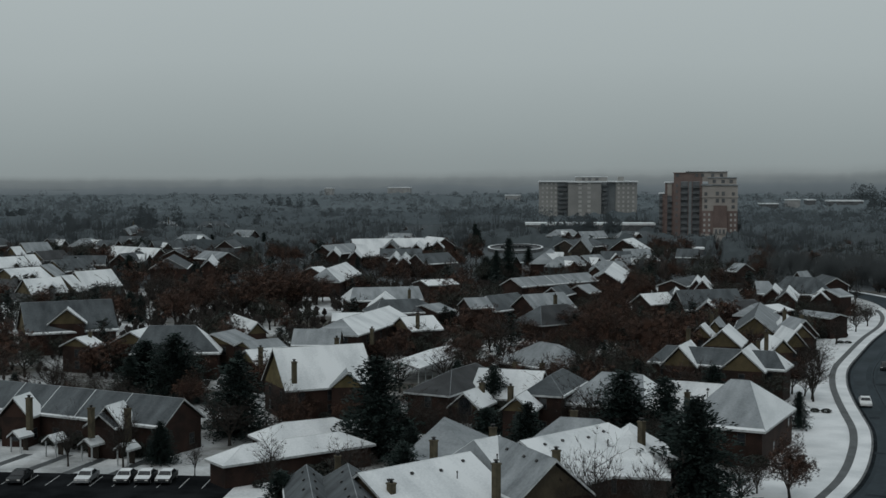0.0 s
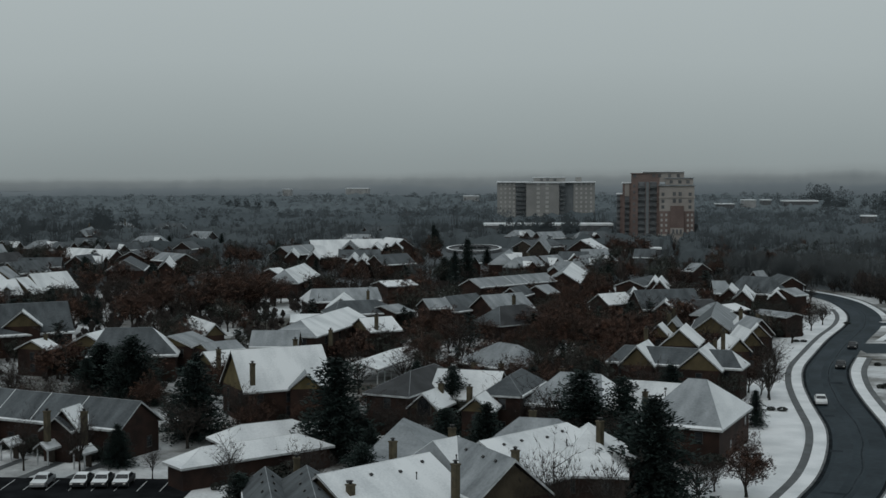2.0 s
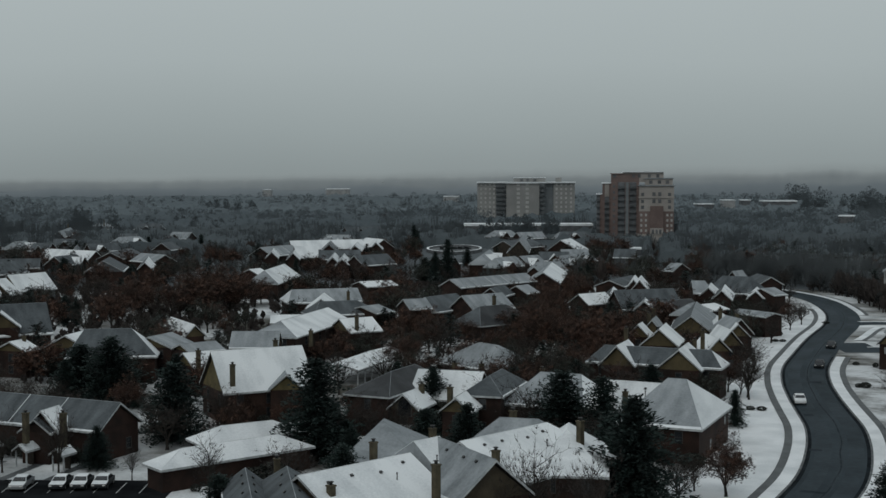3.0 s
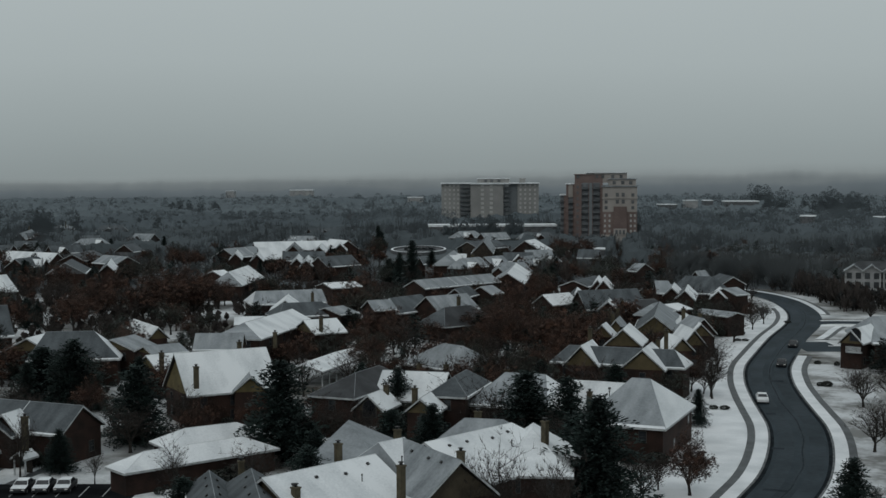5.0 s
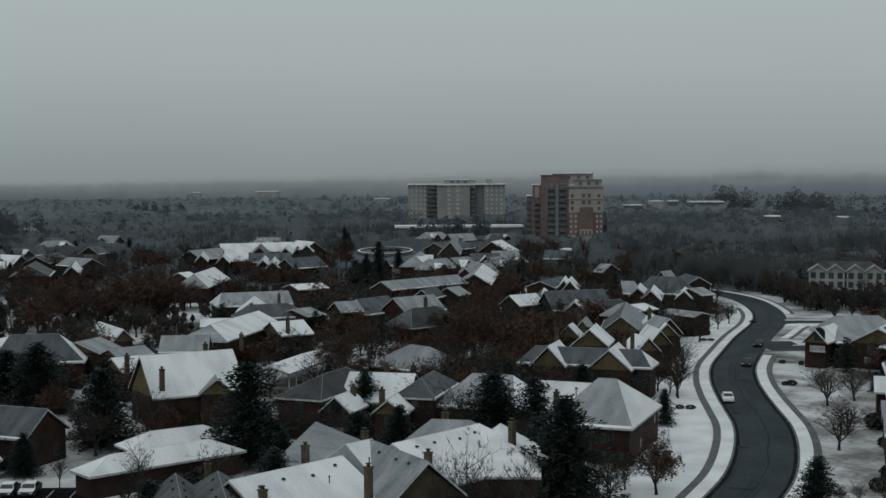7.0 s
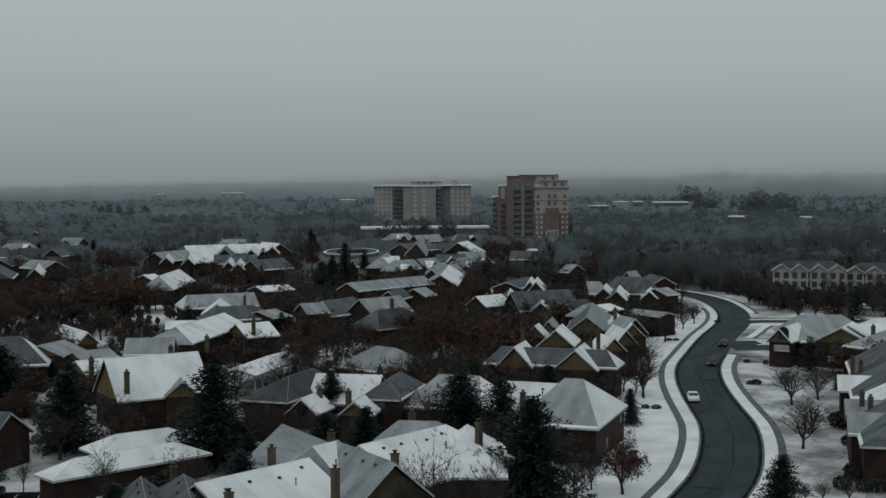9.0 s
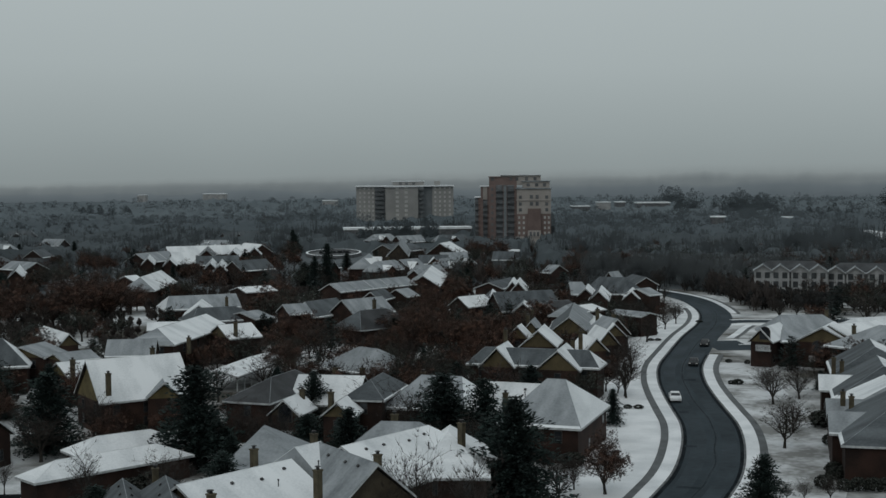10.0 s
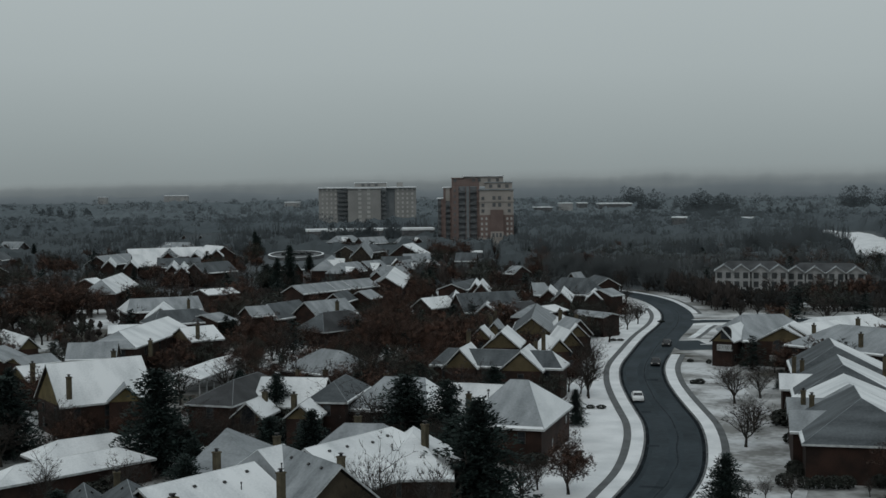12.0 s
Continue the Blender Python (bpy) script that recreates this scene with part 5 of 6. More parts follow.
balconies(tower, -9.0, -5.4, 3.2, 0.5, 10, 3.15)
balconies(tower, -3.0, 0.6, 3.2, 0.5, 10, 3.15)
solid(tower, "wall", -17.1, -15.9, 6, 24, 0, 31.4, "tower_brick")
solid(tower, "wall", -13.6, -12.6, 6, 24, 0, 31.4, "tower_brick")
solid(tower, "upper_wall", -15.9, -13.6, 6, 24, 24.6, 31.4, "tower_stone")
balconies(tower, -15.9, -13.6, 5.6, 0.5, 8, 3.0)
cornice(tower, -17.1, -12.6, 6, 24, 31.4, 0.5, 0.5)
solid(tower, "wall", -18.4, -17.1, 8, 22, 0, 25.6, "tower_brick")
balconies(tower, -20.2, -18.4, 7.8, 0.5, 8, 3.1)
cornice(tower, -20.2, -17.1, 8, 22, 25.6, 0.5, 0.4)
take(74.8, 694.2, 20)

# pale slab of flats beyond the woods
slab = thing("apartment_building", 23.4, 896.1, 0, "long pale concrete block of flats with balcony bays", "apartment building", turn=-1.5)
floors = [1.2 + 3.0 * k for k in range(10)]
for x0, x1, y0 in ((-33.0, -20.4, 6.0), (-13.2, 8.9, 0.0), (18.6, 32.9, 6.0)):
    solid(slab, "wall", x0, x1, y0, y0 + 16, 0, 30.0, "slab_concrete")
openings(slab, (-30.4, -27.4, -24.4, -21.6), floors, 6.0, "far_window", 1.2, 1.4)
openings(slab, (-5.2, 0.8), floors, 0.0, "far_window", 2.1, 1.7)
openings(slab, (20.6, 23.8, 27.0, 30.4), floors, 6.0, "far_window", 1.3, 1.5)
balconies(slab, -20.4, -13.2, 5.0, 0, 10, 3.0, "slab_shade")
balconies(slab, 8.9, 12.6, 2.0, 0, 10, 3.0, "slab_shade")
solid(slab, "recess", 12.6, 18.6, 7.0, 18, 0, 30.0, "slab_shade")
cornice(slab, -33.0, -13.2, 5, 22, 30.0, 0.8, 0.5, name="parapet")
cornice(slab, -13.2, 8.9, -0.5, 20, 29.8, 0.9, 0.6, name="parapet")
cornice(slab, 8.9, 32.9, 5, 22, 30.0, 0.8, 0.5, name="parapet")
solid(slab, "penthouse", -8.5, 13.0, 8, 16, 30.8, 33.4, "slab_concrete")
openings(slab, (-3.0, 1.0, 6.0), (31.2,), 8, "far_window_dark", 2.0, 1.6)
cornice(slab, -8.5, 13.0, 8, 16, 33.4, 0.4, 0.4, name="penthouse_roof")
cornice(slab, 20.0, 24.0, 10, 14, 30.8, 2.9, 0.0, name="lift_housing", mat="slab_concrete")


SIGHT_GAPS = []  # bearing, half-width and distance of camera sight lines kept free of trees


def low_building(x, y, turn, width, height, label, depth=14.0, wall="grey_siding"):
    """A long flat-roofed building with a window band and snow on its roof, its height, distance and snow depth fitted
    to the camera's view.
    """
    far = math.hypot(x, y)
    SIGHT_GAPS.append((math.atan2(x, y), 0.5 * width / far, far))
    root = thing("low_building", x, y, 0, label, "building", turn=turn)
    s = Shell()
    s.box(-width / 2, width / 2, 0, depth, 0, height)
    part("wall", s.make("wall", M[wall]), root)
    p = Shell()
    p.box(-0.9, 0.9, -0.08, 0.1, 0, 1.3)
    me = p.make("window", M["far_window_dark"])
    n = max(1, int(width / 4.5))
    for i in range(n):
        part("window", me, root, pose(-width / 2 + (i + 0.5) * width / n, 0, height * 0.35))
    cornice(root, -width / 2, width / 2, 0, depth, height, min(1.1, max(0.6, 0.035 * width)), 0.4, name="roof")
    take(x, y + depth / 2, width * 0.45)


low_building(20.1, 718.7, 1.2, 69.1, 8.5, "long low parking deck with a snowy parapet", wall="grey_siding")
low_building(-40.0, 1336.0, -0.7, 15.9, 12.5, "distant pale hall with a white snowy roof", wall="pale_siding")
low_building(-203.2, 1749.3, -2.2, 30.2, 14.5, "distant long hall white with snow", wall="pale_siding")
low_building(-288.4, 1697.6, -2.1, 10.3, 14.5, "distant long hall white with snow", wall="pale_siding")
low_building(196.3, 1105.9, -0.2, 10.1, 13.5, "distant white hall with a snowy roof", wall="pale_siding")
low_building(219.1, 1151.9, -0.2, 7.2, 12.5, "distant low building with a white snowy roof", wall="grey_siding")
low_building(238.7, 1108.9, -0.1, 27.6, 12.5, "long low building with a white snowy roof", wall="grey_siding")
low_building(248.3, 780.6, -17.6, 6.6, 10.5, "distant low building with a white snowy roof", wall="grey_siding")
low_building(212.2, 803.1, -17.8, 8.5, 10.5, "distant low building with a white snowy roof", wall="grey_siding")
low_building(168.4, 1054.9, 0.2, 14.1, 11.5, "long low building with a white snowy roof", wall="grey_siding")
low_building(-269.6, 3662.3, 4.2, 62.4, 8.9, "long low building with a white snowy roof")
low_building(-379.9, 919.4, 22.4, 10.6, 4.6, "long low building with a white snowy roof")
low_building(-199.6, 976.6, 11.5, 10.6, 2.9, "long low building with a white snowy roof")
low_building(-177.4, 956.9, 10.5, 13.2, 2.8, "long low building with a white snowy roof")
low_building(-272.7, 993.0, 15.4, 6.6, 3.9, "long low building with a white snowy roof")
low_building(-79.8, 821.4, 5.5, 21.0, 3.7, "long low building with a white snowy roof")
low_building(45.7, 588.3, -4.4, 8.8, 2.5, "long low building with a white snowy roof")
low_building(64.9, 601.6, -6.2, 5.1, 2.6, "long low building with a white snowy roof")
low_building(393.2, 1211.6, -18.0, 8.1, 6.5, "distant low building with a white snowy roof")
apartment_house(127.3, 396.1, -17.8, 19.1, 8.1)
apartment_house(150.6, 395.6, -20.8, 20.9, 7.2)

# parking deck with a snowy rim, stretched in depth to fit the camera's view
deck = thing("parking_deck", -17.6, 632.7, 0, "oval parking deck with a white snow-covered parapet", "parking deck")
s = Shell()
for k in range(36):
    a, b = 6.28318 * k / 36, 6.28318 * (k + 1) / 36
    o = [(math.cos(q) * 13.2, math.sin(q) * 2.2 * 13.2) for q in (a, b)]
    n = [(x * 0.92, y * 0.92) for x, y in o]
    s.face([(*o[0], 0), (*o[1], 0), (*o[1], 1.6), (*o[0], 1.6)], 0)
    s.face([(*o[0], 1.6), (*o[1], 1.6), (*n[1], 1.6), (*n[0], 1.6)], 1)
    s.face([(*n[1], 0.8), (*n[0], 0.8), (*n[0], 1.6), (*n[1], 1.6)], 0)
    s.face([(*n[0], 0.8), (*n[1], 0.8), (0, 0, 0.8)], 2)
part("deck", s.make("deck", M["grey_siding"], M["roof_snow_full"], M["wet_pavement"]), deck)
for k in range(5):
    car_x = -6.0 + 3.0 * k
    c = Shell()
    c.box(-0.9, 0.9, -2.2, 2.2, 0.3, 0.9)
    c.box(-0.75, 0.75, -1.0, 1.3, 0.9, 1.4)
    ob = tagged(new("parked_car", c.make("parked_car", M["car_paint_dark"])), "dark car parked on the oval deck", "car", "cars on the deck")
    ob.matrix_basis = pose(-17.6 + car_x, 632.7, 0.81, 0, 0, 12 * k)
take(-17.6, 632.7, 26)
# keeps the camera's sight line to the deck clear
for k in range(8):
    take(-0.0284 * (470 + 18 * k), 470 + 18 * k, 15)
plant_trees("conifer", [(-28.2, 135.3, 6.6, 1.20), (-50.4, 166.5, 5.5, 0.90), (-148.5, 458.1, 7.6, 0.90), (-137.8, 383.8, 6.9, 1.20), (-149.4, 371.0, 5.4, 1.00), (-109.7, 337.0, 6.3, 1.10), (-107.5, 300.9, 7.5, 1.10), (-127.4, 464.9, 5.1, 1.00), (-135.0, 459.2, 4.9, 1.00), (-143.7, 397.9, 5.4, 1.00), (-36.4, 645.0, 9.6, 1.00)])
plant_trees("conifer", [(14.9, 167.0, 6.9, 1.2)])
plant_trees("conifer", [(-22.5, 449.5, 8.6, 1.20), (-9.6, 531.4, 6.8, 1.00), (32.2, 442.9, 6.6, 1.00), (-80.6, 242.2, 4.3, 1.20), (-60.4, 195.7, 4.8, 0.80), (-62.3, 250.9, 5.5, 1.00), (77.8, 225.4, 3.5, 0.90), (80.0, 180.0, 6.7, 0.90)])
plant_trees("conifer", [(-44.6, 184.1, 11.0, 1.17), (-22.9, 172.1, 13.4, 1.05), (9.7, 182.1, 10.4, 1.35), (15.2, 179.0, 10.1, 0.95), (16.1, 148.5, 12.5, 1.15), (-8.5, 193.4, 9.2, 0.85), (36.2, 197.1, 5.5, 0.81), (-62.4, 215.0, 10.7, 1.33), (-69.2, 220.5, 8.9, 1.54), (-50.4, 166.8, 4.6, 1.12), (43.6, 144.6, 6.4, 1.11), (7.9, 203.3, 4.6, 1.32)])
plant_trees("conifer", [(-146.3, 363.1, 5.8, 0.81), (-138.2, 380.3, 6.3, 0.92), (-136.1, 384.0, 7.1, 0.73), (-139.8, 428.6, 9.9, 0.69), (-105.1, 321.9, 7.1, 0.69), (-102.0, 322.1, 6.8, 0.72), (-14.2, 433.7, 15.6, 0.55), (-18.0, 427.6, 11.9, 0.61), (-35.0, 601.8, 13.6, 0.49), (-136.6, 621.2, 8.5, 0.64), (-162.1, 622.9, 7.4, 0.74), (-68.5, 463.5, 7.5, 0.58), (32.1, 446.7, 6.7, 0.74)])
plant_trees("dark_oak", [(5.1, 218.5, 8.9, 0.8), (3.2, 231.2, 8.4, 0.77), (7.2, 225.2, 7.0, 0.75), (-7.1, 187.9, 5.9, 1.28), (-3.5, 190.3, 4.6, 1.35), (-15.7, 266.8, 6.0, 1.04), (-38.6, 267.5, 4.6, 1.23)])
plant_trees("dark_oak", [(10.8, 224.5, 8.6, 1.00), (3.5, 235.9, 8.0, 0.90)])
plant_trees("bare_tree", [(21.8, 155.0, 5.7, 0.9), (24.1, 156.9, 4.6, 0.9)])
plant_trees("bare_tree", [(62.2, 322.7, 7.8, 0.83), (66.5, 327.3, 7.0, 0.89), (73.6, 345.0, 6.2, 0.82), (63.7, 348.2, 7.2, 0.92), (71.9, 369.8, 7.1, 0.9), (77.9, 377.5, 6.8, 0.87), (46.9, 249.7, 7.7, 0.61), (46.6, 241.4, 5.9, 0.7), (64.5, 370.1, 8.4, 0.76), (90.4, 412.4, 8.8, 0.81), (86.1, 385.4, 6.6, 0.76)])
plant_trees("bare_tree", [(-32.9, 152.3, 9.0, 0.60), (-0.1, 192.0, 9.2, 0.80), (-7.0, 228.9, 7.6, 1.00), (21.6, 152.0, 4.8, 1.10), (18.0, 149.6, 4.5, 1.00), (-3.4, 248.6, 6.3, 1.20), (1.4, 249.0, 5.8, 1.20), (43.0, 222.8, 8.0, 0.80), (49.7, 267.8, 5.8, 0.80), (49.4, 249.5, 8.1, 0.90), (-44.3, 160.6, 5.5, 0.60), (-54.2, 162.9, 8.5, 0.60), (-61.9, 164.3, 8.7, 0.60), (-21.0, 176.6, 5.3, 1.00), (-18.4, 176.8, 8.3, 1.00), (-16.8, 180.6, 6.9, 0.90), (4.3, 134.8, 11.7, 0.60), (1.4, 133.5, 9.9, 0.45), (10.0, 134.2, 9.4, 0.70), (-36.5, 296.3, 5.1, 1.20)])
plant_trees("bare_tree", [(-38.4, 286.4, 5.5, 1.20), (-14.5, 331.9, 7.1, 1.20), (-11.4, 326.0, 7.6, 1.10), (-50.5, 348.7, 7.5, 1.00), (71.2, 317.9, 6.0, 1.00), (76.6, 329.7, 6.2, 1.00), (61.9, 294.7, 6.4, 1.30), (39.4, 370.8, 7.1, 1.20), (34.7, 370.4, 7.1, 1.20), (-94.7, 237.6, 2.7, 0.80), (-87.9, 228.3, 3.1, 0.70), (-39.7, 220.4, 4.8, 1.00), (2.1, 213.0, 8.2, 1.20), (-1.6, 223.5, 5.7, 1.00), (-102.4, 337.6, 5.2, 1.20), (29.2, 325.8, 8.8, 1.00), (33.5, 321.5, 8.5, 1.00), (41.9, 346.9, 8.0, 1.00), (40.9, 311.1, 7.6, 1.00), (48.6, 328.6, 7.8, 1.00)])
plant_trees("bare_tree", [(56.5, 335.3, 7.8, 1.00), (57.2, 312.4, 7.0, 1.00), (25.6, 332.7, 8.1, 1.00), (19.3, 320.3, 8.2, 1.00), (8.2, 217.7, 10.4, 0.90), (5.1, 224.1, 10.5, 0.90), (2.7, 201.0, 8.1, 0.90), (6.6, 246.0, 8.4, 1.00), (-9.7, 262.9, 6.2, 1.00), (56.6, 178.3, 7.7, 1.10), (65.5, 212.5, 7.1, 1.10), (71.4, 217.3, 6.3, 1.10), (68.8, 226.7, 4.5, 1.00), (61.2, 188.8, 5.5, 1.20), (62.1, 148.9, 2.7, 0.70), (49.7, 149.1, 2.7, 0.90), (47.7, 149.3, 2.3, 0.80), (52.6, 148.7, 3.7, 0.80), (131.3, 354.0, 4.0, 1.50), (135.4, 350.2, 4.8, 1.50)])
plant_trees("bare_tree", [(140.2, 352.4, 4.0, 1.30), (111.7, 342.6, 5.4, 1.40), (105.2, 336.7, 5.2, 1.20)])
plant_trees("bare_tree", [(-14.4, 334.2, 7.1, 0.8), (-12.1, 334.1, 7.4, 0.8), (-10.2, 336.5, 7.2, 0.7), (33.9, 349.4, 6.4, 0.9), (36.6, 346.5, 7.0, 0.9), (40.1, 349.1, 6.1, 0.8), (-4.5, 245.6, 5.3, 0.8), (-2.1, 242.8, 6.3, 0.8), (-0.3, 245.5, 5.5, 0.8), (2.0, 249.6, 5.4, 0.8), (-36.8, 289.2, 6.2, 0.9), (-35.0, 292.0, 5.1, 0.8), (42.8, 220.8, 8.4, 0.8), (49.7, 264.7, 5.6, 0.8), (44.8, 253.3, 6.1, 0.7)])
plant_trees("brown_oak", [(-4.8, 240.3, 7.4, 0.90), (2.9, 205.7, 9.2, 1.10), (7.4, 203.7, 8.2, 1.10), (15.0, 230.7, 8.4, 1.10), (15.6, 300.7, 9.6, 1.30), (19.9, 289.4, 8.3, 1.30), (0.9, 263.8, 7.0, 1.20), (-26.0, 343.9, 8.1, 1.30), (-18.0, 308.3, 6.6, 1.20), (10.5, 253.3, 14.5, 0.90), (6.3, 256.6, 9.8, 1.00), (2.6, 263.9, 7.3, 1.00), (-12.8, 275.0, 7.0, 1.10), (15.5, 265.0, 9.0, 1.00), (18.9, 257.6, 6.6, 1.00), (-23.5, 278.5, 5.9, 1.00), (27.4, 154.3, 8.2, 1.00), (-16.2, 248.9, 7.4, 1.30), (-71.6, 333.5, 14.1, 1.60), (-80.3, 339.4, 10.4, 1.40)])
plant_trees("brown_oak", [(15.2, 334.3, 10.2, 1.20), (-67.1, 340.5, 14.0, 1.40), (-5.9, 293.9, 6.2, 1.50), (-9.8, 298.6, 5.1, 1.30), (5.5, 299.8, 7.6, 1.50), (-90.6, 338.5, 10.4, 1.40), (-92.9, 325.4, 10.1, 1.40), (-66.4, 369.8, 9.6, 1.30), (70.3, 457.2, 9.4, 1.40), (-69.7, 496.5, 5.3, 1.40), (-68.7, 906.6, 10.8, 1.80), (-161.2, 898.9, 5.8, 1.80), (-36.5, 197.7, 4.7, 0.90), (10.9, 310.7, 7.9, 1.20)])
plant_trees("shrub", [(41.2, 211.1, 0.7, 1.60), (42.9, 210.8, 0.7, 1.80), (65.5, 233.5, 1.0, 1.60), (64.5, 233.7, 0.8, 1.40), (71.2, 260.5, 0.8, 1.30), (63.2, 296.8, 0.6, 2.00), (64.8, 296.6, 0.6, 2.00), (83.2, 332.3, 0.6, 2.40), (54.0, 155.1, 1.7, 1.00), (57.7, 153.4, 1.7, 1.00), (59.4, 153.2, 1.7, 1.00), (61.0, 153.0, 1.7, 1.00), (65.1, 153.1, 1.7, 1.00), (56.0, 153.6, 1.5, 1.00)])
plant_trees("yard_tree", [(117.1, 364.5, 6.5, 1.30), (120.2, 359.1, 6.9, 1.30), (131.0, 362.0, 7.4, 1.30), (137.3, 365.7, 7.0, 1.30), (140.1, 360.3, 7.4, 1.30), (146.5, 364.1, 6.7, 1.30), (149.2, 358.7, 7.4, 1.30), (107.0, 374.6, 8.3, 1.30), (105.4, 383.6, 8.5, 1.30)])

for px, py in ((-77.5, 174.6), (-71.6, 172.6), (-65.8, 170.2), (-60.2, 168.2), (-54.6, 165.8)):
    porch(px, py, -22)


def near_road(x, y, wide=24):
    return any((x - p.x) ** 2 + (y - p.y) ** 2 < (wide if x > p.x else 17) ** 2 for p in ROAD[::3])


# ---- smaller houses towards the woods ----
lot = random.Random(31)
done = 0
for _ in range(900):
    d = math.sqrt(lot.uniform(430 ** 2, 680 ** 2))
    a = radians(lot.uniform(-24, 7))
    x, y = d * math.sin(a), d * math.cos(a)
    if not free(x, y, 9) or near_road(x, y) or (abs(x + 0.029 * y) < 22 and d < 680):
        continue
    turn, L = lot.choice((-18, 8, 35, 75)) + lot.uniform(-8, 8), lot.uniform(7, 14)
    hips, cover = lot.choice((0, 0, 3)), lot.choice((0.9, 0.6, 0.6, 0.4, 0.4))
    blocks = [(x, y, turn, L, 4.6, 4.6, 4.8, 8.0, hips, hips, cover, lot.choice((0.6, 0.4)), 0.6)]
    if lot.random() < 0.7:
        k = lot.uniform(-0.3, 0.3) * L
        u = radians(turn)
        blocks.append((x + k * math.cos(u) + 3.5 * math.sin(u), y + k * math.sin(u) - 3.5 * math.cos(u), turn + 90, 5.5, 2.6, 2.6, 4.8, 7.4, 0, 0, 1, cover, 1))
    house("small far house with a snowy gable roof", blocks, windows=False, wall=M[lot.choice(("brick_wall", "grey_siding"))], gable=M["brick_wall"])
    done += 1
    if done >= 20:
        break

# ---- trees between the houses ----
fill = random.Random(17)


yards = [o for o in scene.objects if o.name.split(".")[0] == "house" and o.location.length > 225]
for o in yards:
    for w in [c for c in o.children if c.name.split(".")[0] == "wall"]:
        m = o.matrix_basis @ w.matrix_basis
        xs, ys = [v.co.x for v in w.data.vertices], [v.co.y for v in w.data.vertices]
        facing = min(ys) if (m @ Vector((0, min(ys), 0))).length < (m @ Vector((0, max(ys), 0))).length else max(ys)
        out = -1 if facing == min(ys) else 1
        for _ in range(2 + int((max(xs) - min(xs)) / (3.0 if m.translation.length < 420 else 6.0))):
            p = m @ Vector((fill.uniform(min(xs) - 2, max(xs) + 2), facing + out * fill.uniform(2.0, 6.5), 0))
            if not free(p.x, p.y, 0.6):
                continue
            take(p.x, p.y, 0.5)
            kind = fill.choice(("yard_tree", "yard_oak", "yard_oak", "yard_evergreen", "yard_evergreen", "yard_conifer"))
            plant(kind, p.x, p.y, fill.uniform(3.5, 7.2), fill.uniform(1.0, 1.4))
for _ in range(700):
    d = fill.uniform(140, 230)
    a = radians(fill.uniform(-23, 24))
    x, y = d * math.sin(a), d * math.cos(a)
    if near_road(x, y) or not free(x, y, 1.8) or (x < -24 and y < 176):
        continue
    take(x, y, 4.2)
    plant(fill.choice(("bare_tree", "bare_tree", "brown_oak", "conifer")), x, y, fill.uniform(5, 9), fill.uniform(0.8, 1.1))
count = 0
for _ in range(6000):
    d = 225 + 380 * fill.random() ** 0.75
    a = radians(fill.uniform(-25, 25))
    x, y = d * math.sin(a), d * math.cos(a)
    if near_road(x, y) or not free(x, y, 0.8):
        continue
    take(x, y, 1.3)
    kind = fill.choice(("yard_tree", "yard_tree", "yard_oak", "yard_oak", "yard_evergreen", "yard_evergreen", "yard_conifer"))
    plant(kind, x, y, fill.uniform(5, 9.5), fill.uniform(0.9, 1.4))
    count += 1
    if count >= 470:
        break


# ---- woods beyond the neighbourhood ----
def lump(s, rng, c, w, h0, h1, bits, size):
    """An uneven crown of many small tufts."""
    for _ in range(bits):
        b, t = rng.uniform(0, 6.283), rng.uniform(-1, 1)
        q = w * math.sqrt(1 - t * t) * rng.uniform(0.3, 1.1)
        p = Vector((c.x + q * math.cos(b), c.y + q * math.sin(b), h0 + (h1 - h0) * (0.5 + 0.5 * t)))
        g, k = rng.uniform(0, 6.283), size * rng.uniform(0.6, 1.3)
        e = Vector((math.cos(g), math.sin(g), rng.uniform(-0.25, 0.25))) * k * 0.8
        v = Vector((rng.uniform(-0.4, 0.4), rng.uniform(-0.4, 0.4), 0.9)) * k
        s.face([p - e, p - v, p + e, p + v])


def brush(s, rng, c, w, h, bits, size):
    """A leafless crown: slender sprays that rise and spread from the trunk."""
    for _ in range(bits):
        b, r = rng.uniform(0, 6.283), w * math.sqrt(rng.random())
        out = Vector((math.cos(b), math.sin(b), 0))
        top = h * (1 - 0.45 * (r / w) ** 2) * rng.uniform(0.55, 1.0)
        low = top * rng.uniform(0.25, 0.65)
        p = c + out * r * 0.45 + Vector((0, 0, low))
        q = c + out * r + Vector((0, 0, top))
        side = Vector((-out.y, out.x, 0)) * size * rng.uniform(0.5, 1.2)
        s.face([p, q + side, q + Vector((0, 0, 0.25 * (top - low))), q - side])


def in_sight_gap(x, y):
    a, d = math.atan2(x, y), math.hypot(x, y)
    return any(abs(a - b) < w and far - 190 < d < far for b, w, far in SIGHT_GAPS)


